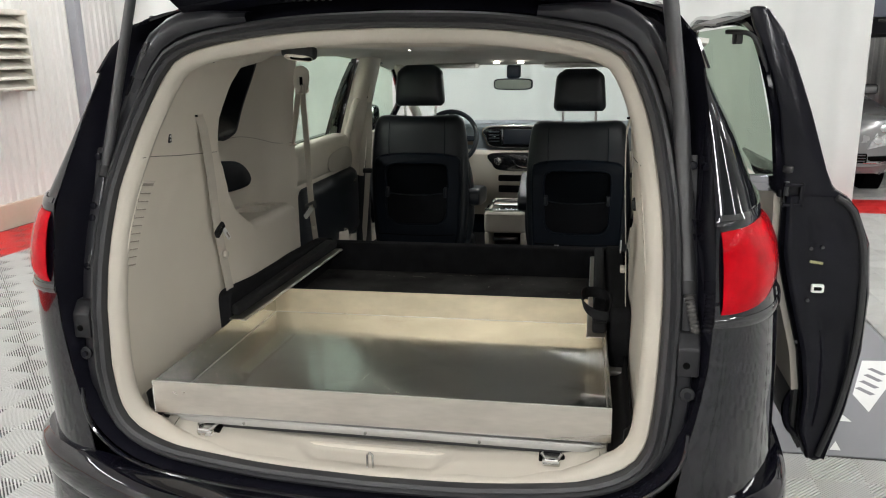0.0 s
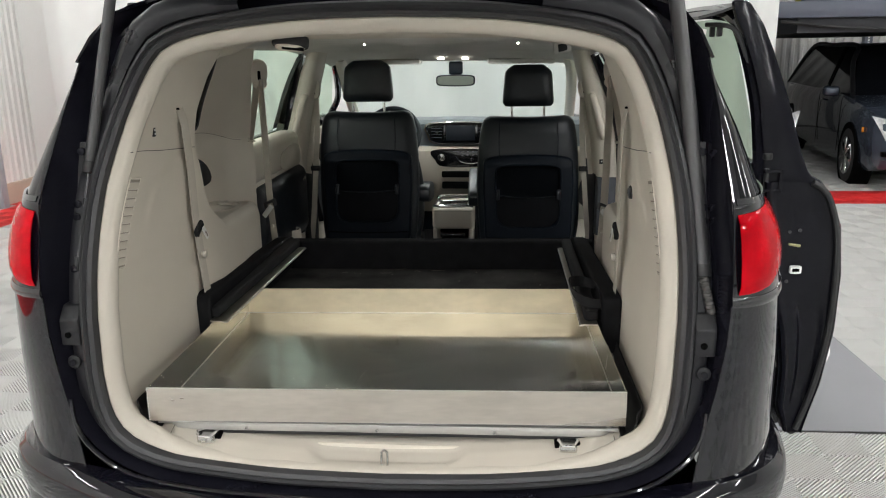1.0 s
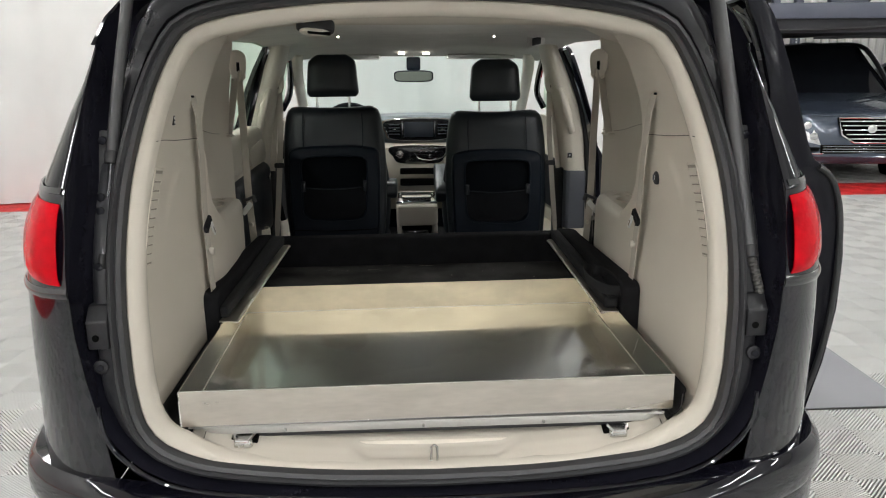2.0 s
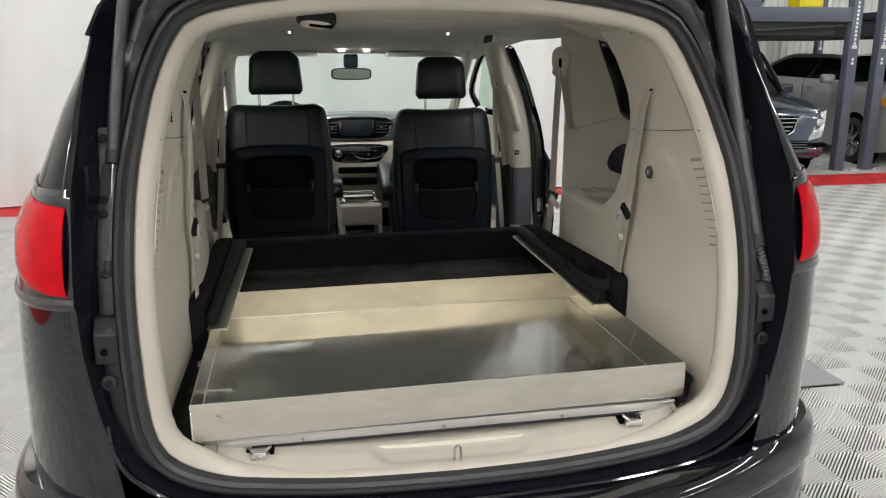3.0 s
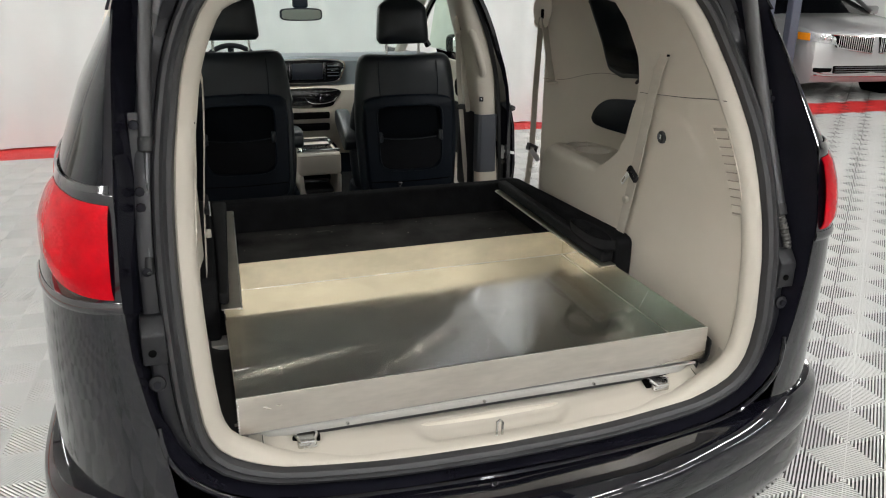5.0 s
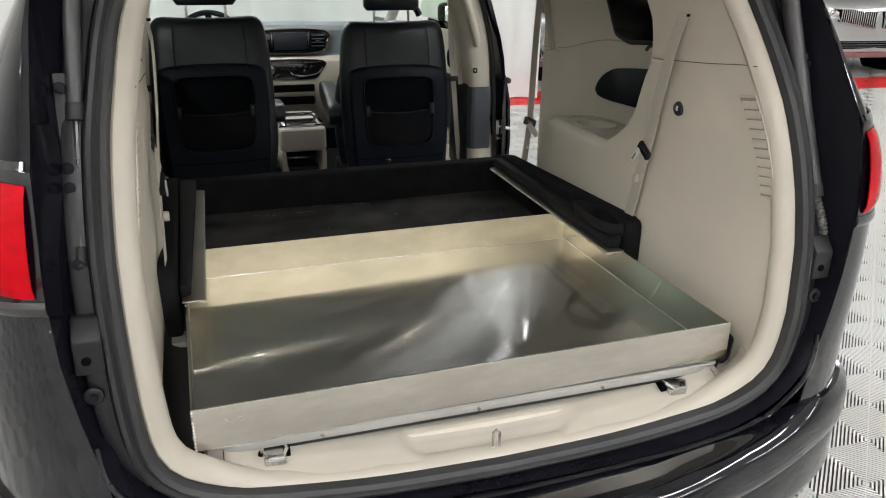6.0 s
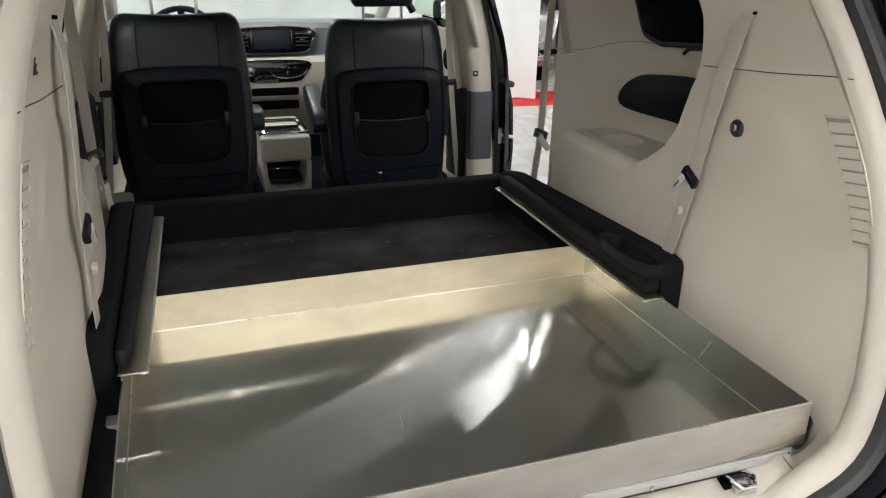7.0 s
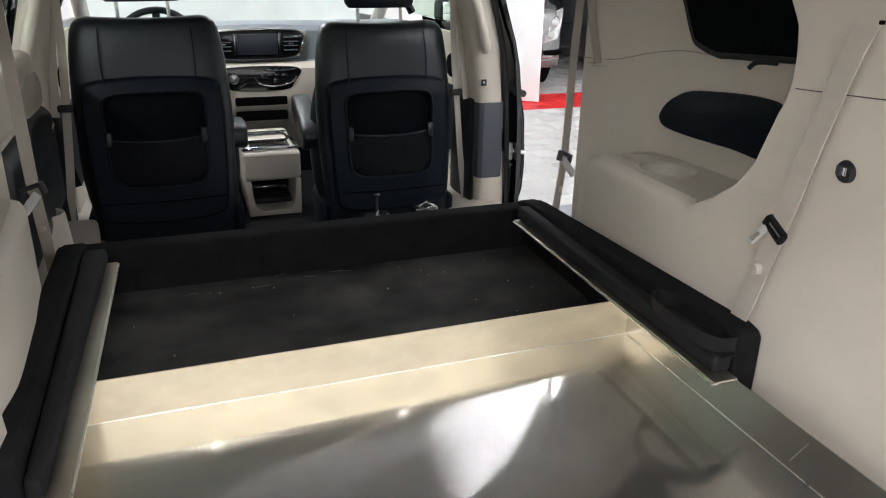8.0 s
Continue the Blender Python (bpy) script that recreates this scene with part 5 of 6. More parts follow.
part("striker_loop", tube([(-.0075, -.035, .60), (-.007, -.035, .648), (0, -.036, .655), (.007, -.035, .648), (.0075, -.035, .60)], 0.0034, 8), STEEL, van, "steel tailgate striker")
for x in (-.463, .458):
    hp = part("tie_down_recess", block(x - .032, x + .032, .0, .05, .640, .668, 0.003), GAP_SHADE, van)
    part("hook_plate", prism(rounded(x - .022, x + .022, -.024, .018, .006), "z", .654, .6695, 0.002), STEEL, hp)
    part("hook_loop", tube([(x - .022, .012, .672), (x - .024, -.006, .678), (x - .014, -.024, .672), (x + .014, -.024, .672), (x + .024, -.006, .678), (x + .022, .012, .672)], 0.004, 8), CHROME, hp, "steel tie-down loop")


# ---- seats and console ----
def front_seat(x, z0, label, inner):
    ob = thing("front_seat", label, "car seat", pose(x, 2.58, z0) @ Matrix.Diagonal((1.07, 1, 1, 1)), "front seats")
    rows = []
    prof = [(-.06, .225, .8), (-.02, .240, 1), (.12, .256, 1), (.30, .267, 1), (.45, .269, 1), (.56, .265, 1), (.64, .259, 1), (.695, .252, 1), (.735, .244, .95), (.760, .233, .84), (.777, .215, .66), (.785, .19, .42)]
    for z, w, g in prof:
        lean = 0.10 * (z - .2)
        row = []
        for a in (2 * math.pi * i / 48 for i in range(48)):
            x = w * math.copysign(abs(math.cos(a)) ** 0.46, math.cos(a))
            row.append((x, lean + .068 * g * (1 + .12 * z) * math.copysign(abs(math.sin(a)) ** 0.72, math.sin(a)), z + .012 * ease((z - .6) / .2) * (x / .2) ** 2))
        rows.append(row)
    rows.append([(0.1 * math.cos(2 * math.pi * i / 48), .06 + .015 * math.sin(2 * math.pi * i / 48), .787) for i in range(48)])
    bm = grid(rows, close_v=True)
    bmesh.ops.holes_fill(bm, edges=[e for e in bm.edges if e.is_boundary], sides=60)
    back = part("backrest", bm, LEATHER, ob, "black leather backrest")
    for sx in (-1, 1):
        part("side_bolster", tube([(sx * .205, .075, -.02), (sx * .222, .105, .08), (sx * .228, .125, .22), (sx * .222, .145, .38), (sx * .205, .140, .52), (sx * .185, .115, .60)], lambda f: 0.030 + .028 * math.sin(math.pi * f) ** .6, 14, 24), LEATHER, back)
    for sx in (-.15, .15):
        part("stitch", tube([(sx, -.058, .56), (sx * 1.02, -.045, .66), (sx, -.02, .76)], 0.0025, 6, 10), FABRIC, back)
    # hard shell with a deep map pocket
    tilt = Matrix(((1, 0, 0, 0), (0, 1, .1, -.02), (0, 0, 1, 0), (0, 0, 0, 1)))
    outer = spline([(-.19, 0, .045), (-.224, 0, .10), (-.234, 0, .30), (-.237, 0, .49), (-.21, 0, .570), (0, 0, .588), (.21, 0, .570), (.237, 0, .49), (.234, 0, .30), (.224, 0, .10), (.19, 0, .045), (0, 0, .03)], 72, True)
    hole = spline([(-.12, 0, .19), (-.158, 0, .23), (-.165, 0, .36), (-.168, 0, .48), (-.14, 0, .522), (0, 0, .528), (.14, 0, .522), (.168, 0, .48), (.165, 0, .36), (.158, 0, .23), (.12, 0, .19), (0, 0, .182)], 72, True)
    ringrows = [[(p.x, -.05, p.z) for p in outer], [(p.x * .997, -.074, .3 + (p.z - .3) * .997) for p in outer], [(p.x * .982, -.087, .3 + (p.z - .3) * .985) for p in outer], [(p.x * .95, -.095, .3 + (p.z - .3) * .955) for p in outer]]
    ringrows += [[(p.x * 1.03, -.098, .35 + (p.z - .35) * 1.03) for p in hole], [(p.x, -.093, p.z) for p in hole], [(p.x * .97, -.066, .35 + (p.z - .35) * .97) for p in hole]]
    shell = part("back_shell", moved(grid(ringrows, close_v=True), tilt), FABRIC, ob, "black back shell")
    part("pocket_recess", moved(block(-.17, .17, -.0765, -.07, .178, .53, 0.002), tilt), RECESS, shell, "map pocket recess with its shade in the colour")
    part("pocket_rim", moved(tube([(p.x * 1.02, -.097, .35 + (p.z - .35) * 1.02) for p in hole], 0.005, 8, 70, closed=True), tilt), FABRIC, shell)
    part("map_pocket", moved(grid([[(u * (.162 - .05 * max(0, .235 - v) / .05), -.093 - .010 * (1 - u * u), v + (.012 * u * u if v > .33 else 0)) for u in levels(-1, 1, 12)] for v in levels(.188, .35, 8)], thick=0.004), tilt), MESH_CLOTH, shell, "black mesh map pocket")
    part("pocket_hem", moved(tube([(u * .162, -.095 - .010 * (1 - u * u), .351 + .012 * u * u) for u in levels(-1, 1, 12)], 0.0035, 8), tilt), LEATHER, shell)
    for sx in (-.158, .158):
        part("bag_hook", moved(block(sx - .010, sx + .010, -.114, -.090, .340, .395, 0.005), tilt), LEATHER, shell)
    part("lower_seam", moved(tube([(-.215, -.097, .125), (0, -.097, .118), (.215, -.097, .125)], 0.0025, 6, 16), tilt), GAP_SHADE, shell)
    # cushion, rails, recliner
    part("cushion", block(-.24, .24, .0, .50, -.16, .02, 0.05, 3), LEATHER, ob)
    part("skirt", block(-.22, .22, -.04, .40, -.09, .0, 0.03, 2), FABRIC, ob)
    part("recliner_cover", block(-.275, -.235, -.05, .22, -.12, .06, 0.02, 2), FABRIC, ob)
    part("recliner_cover", block(.235, .275, -.05, .22, -.12, .06, 0.02, 2), FABRIC, ob)
    for sx in (-.17, .17):
        part("seat_rail", block(sx - .02, sx + .02, -.14, .45, -.125, -.085, 0.006), STEEL, ob, "steel seat rail")
    arm = part("armrest", moved(prism([(p.x, p.z) for p in spline([(.0, 0, .0), (.04, 0, .050), (.29, 0, .052), (.34, 0, .0), (.29, 0, -.048), (.04, 0, -.050)], 30, True)], "x", -.035, .035, 0.012, 3), pose(inner * .285, .06, .315 if inner > 0 else .30, -6 if inner > 0 else 22)), LEATHER, ob, "black folding armrest")
    # headrest on two posts
    rows = []
    for k, f in enumerate(levels(0, 1, 12)):
        z = .846 + .228 * f
        w = .137 * (1 - .12 * f) * (1 - (max(0, f - .78) / .22) ** 2 * .38) * (1 - (max(0, .12 - f) / .12) ** 2 * .12)
        t = .055 * (1 - (2 * abs(f - .5)) ** 4 * .55)
        rows.append([(w * math.copysign(abs(math.cos(a)) ** .58, math.cos(a)), .075 + .02 * f + t * math.copysign(abs(math.sin(a)) ** .6, math.sin(a)), z) for a in (2 * math.pi * i / 32 for i in range(32))])
    bm = grid(rows, close_v=True)
    bmesh.ops.holes_fill(bm, edges=[e for e in bm.edges if e.is_boundary], sides=40)
    hr = part("headrest", bm, LEATHER, ob, "black leather headrest")
    for sx in (-.084, .084):
        part("headrest_post", tube([(sx, .075, .74), (sx, .075, .875)], 0.0065, 10), CHROME, hr, "chrome headrest post")
        part("post_collar", disc((sx, .072, .780), (0, 0, 1), 0.013, 0.012, 12, 0.002), FABRIC, hr)
    return ob


front_seat(-.450, .505, "black leather driver seat seen from behind", 1)
front_seat(.458, .470, "black leather passenger seat seen from behind", -1)

console = thing("center_console", "beige centre console with chrome-rimmed tray between the seats", "console", pose(0.01, 0, -.03))
part("body", block(-.128, .128, 2.90, 3.40, .575, .71, 0.022, 3), BEIGE, console)
arch = [(-.126, .575), (-.118, .39), (.118, .39), (.126, .575), (.100, .575), (.096, .50), (.086, .455), (.060, .432), (-.060, .432), (-.086, .455), (-.096, .50), (-.100, .575)]
part("bin_surround", prism(arch, "y", 2.905, 3.40, 0.006), BEIGE, console, "beige lower bin with rounded opening")
part("inner_bin", block(-.098, .098, 3.14, 3.35, .43, .575, 0.01), GAP_SHADE, console, "dark storage bin")
part("bin_tray", block(-.086, .086, 2.96, 3.12, .448, .476, 0.010), RUBBER, console)
part("bin_tray", block(-.090, .070, 3.02, 3.13, .492, .520, 0.010), PIANO, console)
part("seam", block(-.1285, .1285, 2.899, 2.902, .690, .692), SLOT, console)
part("rim", tube([(x, y, .716) for x, y in rounded(-.118, .118, 2.93, 3.25, .03)], 0.011, 8, 60, closed=True), CHROME, console, "chrome rim")
part("tray_mat", prism(rounded(-.112, .112, 2.94, 3.24, .03), "z", .700, .709), PIANO, console)
part("roller_lid", block(-.09, .09, 2.96, 3.08, .709, .722, 0.004), DARKCHROME, console)
part("cup_rim", tube([(x, y, .716) for x, y in rounded(-.10, .10, 3.10, 3.23, .03)], 0.006, 8, 50, closed=True), DARKCHROME, console)

# steel seat latch left on the floor by the right-hand seat
for i, x in enumerate((.358, .578)):
    anchor = thing("floor_latch", "bright steel seat latch on the cabin floor", "latch", pose(x, 2.36 + .04 * i, .525), "floor latches")
    part("foot", block(-.05, .05, -.03, .03, -.02, .006, 0.004), STEEL, anchor)
    if i == 0:
        part("post", tube([(0, 0, 0), (0, .0, .05), (0, .0, .08)], 0.007, 8), CHROME, anchor)
        part("knob", disc((0, 0, .088), (0, 0, 1), 0.014, 0.018, 16, 0.004), CHROME, anchor)
    else:
        part("lever", tube([(-.03, 0, .006), (0, -.02, .03), (.04, 0, .006)], 0.006, 8), STEEL, anchor)


LINT = material("pale_lint", (0.30, 0.275, 0.235), 0.9)

# ---- cargo bay: carpeted box, rails, aluminium tray ----
deck = thing("lower_deck", "grey metal deck plate with rounded corners under the tray", "plate", pose(0, 0, 0))
DECK = material("pale_grey_metal", (0.42, 0.41, 0.385), 0.5, 0.4, 0.08, 6, 100)
part("plate", prism(rounded(-.585, .585, .014, .86, .06), "z", .674, .692, 0.003), DECK, deck)
part("upstand", tube([(x, y, .692) for x, y in rounded(-.602, .602, .020, .86, .075)], 0.004, 8, 90, closed=True), DECK, deck)
part("side_tray", prism(rounded(-.64, .64, .022, .86, .08), "z", .662, .6735, 0.002), RUBBER, deck)
for s in (-1, 1):
    out = [(.612, .684), (.628, .686), (.642, .694), (.650, .708), (.653, .735), (.656, .738)]
    liner = [[(s * (.606 + (x - .606) * ease((y - .0) / .07) ** .5 + (.012 if s < 0 else 0) * (x - .606) / .05), y, z) for x, z in out] for y in levels(.028, .52, 24)]
    part("side_liner", grid(liner, thick=0.003), RUBBER, deck, "black rubber liner between tray and wall")
for x in (-.36, -.02, .28):
    part("rivet", disc((x, .012, .683), (0, 1, 0), 0.004, 0.006, 10), STEEL, deck)

tray = thing("aluminium_tray", "shallow open aluminium tray with a mirror-bright floor", "tray", pose(0, 0, 0, 0, 0, 0.85))
X, Y1, Z0, Z1 = .605, .849, .707, .800
tray_floor = part("tray_floor", block(-X + .003, X - .003, .003, Y1 - .003, Z0, Z0 + .003), ALU_FLOOR, tray, "mirror-bright aluminium floor", smooth=False)
fw = part("front_wall", block(-X, X, .0, .003, Z0 + .003, Z1), ALU_FRONT, tray, "brushed aluminium front wall", smooth=False)
part("back_wall", block(-X, X, Y1 - .003, Y1, Z0, Z1), ALU_WALL, tray, "smudged aluminium back wall with a warm reflection in its colour", smooth=False)
for s in (-1, 1):
    part("side_wall", block(s * X - (.003 if s > 0 else 0), s * X + (.003 if s < 0 else 0), .0035, Y1 - .0035, Z0, Z1), ALU_SIDE, tray, "polished aluminium side wall", smooth=False)
    if s < 0:
        part("weld_bead", tube([(s * (X - .001), .0, Z0 + .004 + .0082 * k) for k in range(12)], lambda f: 0.0018 + .0012 * math.sin(f * 75), 6, 60), ALU_EDGE, fw)
for a, b in (((-X + .004, Y1 - .004), (X - .004, Y1 - .004)), ((-X + .004, .004), (-X + .004, Y1 - .004)), ((X - .004, .004), (X - .004, Y1 - .004))):
    part("fold_seam", tube([(*a, Z0 + .0032), (*b, Z0 + .0032)], 0.0008, 6), ALU_EDGE, tray)
for x, y, a, n in ((.40, .10, 62, .05), (-.10, .30, 80, .03), (-.35, .14, 35, .04)):
    part("scratch", moved(block(-n, n, -.0002, .0002, 0, .0003), pose(x, y, Z0 + .0031, 0, 0, a)), ALU_EDGE, tray_floor, smooth=False)
part("scratch", moved(block(0, .0003, -.0003, .0003, -.032, .032), pose(X - .0034, .30, .756, 28)), ALU_EDGE, tray, smooth=False)
part("top_edge", block(-X, X, -.0006, .0036, Z1, Z1 + .0012), ALU_EDGE, tray, smooth=False)

box = thing("carpeted_box", "black carpeted cargo surround with a lined floor well", "cargo box", pose(0, 0, 0))
part("well_floor", block(-.66, .66, .851, 1.50, .655, .690), DUSTY, box, "dusty black carpet floor of the well")
part("front_wall", block(-.70, .70, 1.49, 1.56, .60, .815, 0.012, 3), CARPET, box)
for s in (-1, 1):
    side_out = [(.507, .695), (.507, .865), (.52, .880), (.545, .884), (1.45, .842), (1.54, .825), (1.56, .80), (1.56, .695)]
    part("side_wall", prism(side_out, "x", .606 if s > 0 else -.686, .668 if s > 0 else -.624, 0.012, 3), CARPET, box)
    part("foot_strip", block(s * .637 - .032, s * .637 + .032, .475, .54, .683, .699, 0.003), DECK, box)
    part("kick_plate", block(s * .655 - .04, s * .655 + .04, .15, .46, .645, .655), RUBBER, box)
rail_label = "black padded rail on an aluminium angle"
for s in (-1, 1):
    rl = thing("padded_rail", rail_label + (" with a webbing loop" if s > 0 else ""), "rail", pose(0, 0, 0, 0, 0, 0), "padded rails")
    a0, a1 = (-.566, -.618) if s < 0 else (.541, .592)
    part("angle_plate", prism([(a0, .476), (a1, .476), (a1, 1.42), (s * .545, 1.42)], "z", .803, .8065), ALU_FRONT, rl, "aluminium angle plate")
    part("angle_lip", prism([(a0 - s * .004, .478), (a0 + s * .010, .477), (s * .547, 1.42), (s * .541, 1.42)], "z", .80, .803), ALU_EDGE, rl)
    inset = .030 if s < 0 else .012
    pad = prism([(a0 + s * inset, .50), (a1 + s * .004, .50), (a1 + s * .004, 1.43), (s * (.566 if s < 0 else .558), 1.43)], "z", .8066, .845, 0.01, 3)
    part("padding", pad, PADDING, rl, "black foam padding")
    if s > 0:
        part("webbing_loop", ribbon([(.600, .505, .860), (.565, .510, .864), (.532, .550, .874), (.519, .615, .884), (.533, .685, .880), (.570, .718, .870), (.604, .695, .866), (.613, .61, .866), (.609, .54, .862), (.600, .505, .860)], 0.034, 0.003, (-.25, 0, 1), 44), PADDING, rl, "black webbing handle loop")
        part("webbing_base", ribbon([(.580, .490, .8475), (.574, .56, .8495), (.576, .68, .8495), (.588, .748, .8475)], 0.032, 0.003, (1, .1, 0), 20), PADDING, rl, "stitched black webbing")

# crumbs of lint on the well carpet
rng = random.Random(5)
for i in range(26):
    x, y = rng.uniform(-.52, .52), rng.uniform(.92, 1.44)
    ob = thing("lint_crumb", "tiny pale crumb of lint on black carpet", "crumb", pose(x, y, .6905), "lint crumbs")
    part("speck", moved(block(-.5, .5, -.5, .5, 0, 1), Matrix.Diagonal((rng.uniform(.002, .006), rng.uniform(.0015, .003), .0015, 1))), LINT, ob, smooth=False)

for i in range(6):
    x, y = rng.uniform(-.40, .30), rng.uniform(1.36, 1.485)
    ob = thing("lint_thread", "thin pale thread lying on black carpet", "thread", pose(x, y, .6912, 0, 0, rng.uniform(-25, 25)), "lint threads")
    n = rng.uniform(.010, .028)
    part("fibre", tube([(-n, 0, 0), (-n * .3, rng.uniform(-.006, .006), .001), (n * .4, rng.uniform(-.006, .006), .0), (n, 0, 0)], 0.0004, 5, 12), LINT, ob)

# ---- parked cars ----
def wheel_unit(parent, x, y, r, side):
    w = part("wheel", disc((x, y, r), (1, 0, 0), r, .20, 36, 0.03), TYRE, parent, "black tyre on a bright alloy rim")
    part("rim", disc((x + side * .095, y, r), (1, 0, 0), r * .68, .03, 30, 0.008), DARKCHROME, w)
    for k in range(7):
        a = 2 * math.pi * k / 7
        part("spoke", moved(block(-.012, .012, -.022, .022, .02, r * .64, 0.006), Matrix.Translation((x + side * .108, y, r)) @ Matrix.Rotation(a, 4, "X")), STEEL, w)


def parked_car(label, x, y, width, length, height, paint, roof_paint, grille, nose_z, suv=0.0, turn=0.0):
    """Car with its nose towards -y; x is its middle, y its nose."""
    ob = thing("parked_car", label, "car", pose(x, y, 0, 0, 0, turn), "parked cars")
    h = width / 2
    # body: cross sections along the car, from nose to tail
    def sec(yy, w, z0, zs, crown):
        pts = [(-w * .90, z0), (-w * .985, z0 + .10), (-w, zs * .62), (-w * .985, zs * .86), (-w * .93, zs), (-w * .70, zs + crown * .6), (-w * .35, zs + crown), (0, zs + crown * 1.1)]
        pts = pts + [(-a, b) for a, b in pts[-2::-1]]
        return [(a, yy, b) for a, b in pts]
    s = nose_z
    secs = [sec(0.0, h * .55, .32, s - .26, .02), sec(.03, h * .74, .30, s - .12, .03), sec(.10, h * .86, .28, s - .05, .03), sec(.28, h * .95, .24, s, .03), sec(.7, h, .18, s + .07, .04), sec(1.35, h, .18, s + .14, .05),
            sec(2.2, h, .18, s + .17, .04), sec(length * .75, h, .18, s + .18, .04), sec(length - .4, h * .97, .2, s + .16, .03), sec(length - .05, h * .85, .28, s + .05, .03), sec(length, h * .7, .4, s - .2, .02)]
    bm = grid(secs)
    bmesh.ops.holes_fill(bm, edges=[e for e in bm.edges if e.is_boundary], sides=40)
    body = part("body", bm, paint, ob)
    # cabin
    zb, zt = s + .17, height
    def cab(yy, wb, z, k):
        return [(-wb, yy, z), (-wb * .93, yy + k, z + .02), (0, yy + k * 1.2, z + .035), (wb * .93, yy + k, z + .02), (wb, yy, z)]
    y0, y1, y2, y3 = 1.25, 2.05, length - 1.35 + suv, length - .55 + suv * .8
    roof = grid([[(xx * h * .66, yy, zt - .05 * xx * xx - .03 * ((yy - y1) / (y2 - y1) - .4) ** 2) for xx in levels(-1, 1, 10)] for yy in levels(y1, y2, 8)], thick=0.03)
    part("roof", roof, roof_paint, ob)
    ws = part("windscreen", grid([[(xx * h * (.86 - .2 * f), y0 + (y1 - y0) * f + .10 * xx * xx * (1 - f) - .10 * (1 - xx * xx) * (1 - f), zb - .01 + (zt - .045 * xx * xx - zb) * f) for xx in levels(-1, 1, 10)] for f in levels(0, 1, 6)], thick=0.006), PRIVACY, ob, "dark windscreen")
    part("rear_window", grid([[(xx * h * (.84 - .18 * f), y3 + (y2 - y3) * f, zb + (zt - .045 * xx * xx - zb) * f) for xx in levels(-1, 1, 8)] for f in levels(0, 1, 4)], thick=0.006), PRIVACY, ob)
    for sx in (-1, 1):
        lo, hi = h * .90, h * .66
        part("side_window", grid([[(sx * (lo + (hi - lo) * f), y0 + .12 + (y1 - y0 - .04) * f + (y3 - y0 - .2 - ((y3 - y2) + (y1 - y0)) * f) * g, zb + (zt - .045 - zb) * f) for g in levels(0, 1, 8)] for f in levels(0, 1, 4)], thick=0.006), PRIVACY, ob, "dark side window")
        part("pillar", tube([(sx * h * .88, y0 + .10, zb), (sx * h * .80, y0 + .5, zb + (zt - zb) * .6), (sx * h * .67, y1, zt - .04), (sx * h * .66, (y1 + y2) / 2, zt - .02), (sx * h * .67, y2, zt - .05), (sx * h * .88, y3, zb)], 0.03, 8, 40), roof_paint, ob)
        part("middle_pillar", tube([(sx * h * .905, 2.55, zb), (sx * h * .665, 2.60, zt - .05)], 0.022, 8), PIANO, ob)
        mr = part("door_mirror", block(sx * (h + .08) - .10, sx * (h + .08) + .10, 1.58, 1.72, s + .13, s + .26, 0.04, 3), paint, ob)
        part("door_seam", tube([(sx * (h + .001), 1.42, .34), (sx * (h + .001), 1.40, s + .05), (sx * h * .97, 1.42, s + .16)], 0.004, 6, 10), GAP_SHADE, body)
        part("door_seam", tube([(sx * (h + .001), 2.55, .34), (sx * (h + .001), 2.55, s + .05), (sx * h * .97, 2.55, s + .18)], 0.004, 6, 10), GAP_SHADE, body)
        part("door_handle", block(sx * h - .012, sx * h + .012, 2.25, 2.42, s + .04, s + .065, 0.008), paint, ob)
        for yy in (.92, length - 1.0):
            part("wheel_arch", disc((sx * (h - .10), yy, .34), (1, 0, 0), .395, .206, 36), GAP_SHADE, ob)
            wheel_unit(ob, sx * (h - .09), yy, .335, sx)
        # lamps on the corners
        if grille == "split":
            hl = part("headlamp", grid([[(sx * h * (.62 + .365 * f), -.032 + .045 * f + .34 * f ** 3 + .02 * g, s - .19 + .05 * f + (.135 - .02 * f) * g) for f in levels(0, 1, 10)] for g in levels(0, 1, 4)], thick=0.02), LAMP_GLASS, ob, "clear headlamp")
            part("turn_signal", grid([[(sx * h * (.62 + .365 * f + .004), -.036 + .045 * f + .34 * f ** 3 + .02 * g, s - .19 + .05 * f + (.135 - .02 * f) * g) for f in levels(.78, .99, 4)] for g in levels(.08, .92, 3)], thick=0.02), AMBER, hl)
            for k in range(3):
                part("reflector", disc((sx * h * (.68 + .07 * k), -.034 + .02 * k, s - .115 + .012 * k), (0, 1, 0), .036, .014, 18, 0.004), CHROME, hl)
        else:
            hl = part("headlamp", grid([[(sx * h * (.60 + .20 * f + .16 * g), -.012 + .05 * f + .08 * f * g + .12 * g * g, s - .36 + .31 * g + .04 * f) for f in levels(0, 1, 6)] for g in levels(0, 1, 8)], thick=0.02), LAMP_GLASS, ob, "clear upright headlamp")
            for k in range(2):
                part("reflector", disc((sx * h * (.70 + .07 * k), .0 + .05 * k, s - .26 + .12 * k), (0, 1, 0), .045, .02, 18, 0.004), CHROME, hl)
            part("side_marker", block(sx * h * .985 - .012, sx * h * .985 + .012, .42, .46, .66, .72, 0.006), AMBER, ob, "amber side marker")
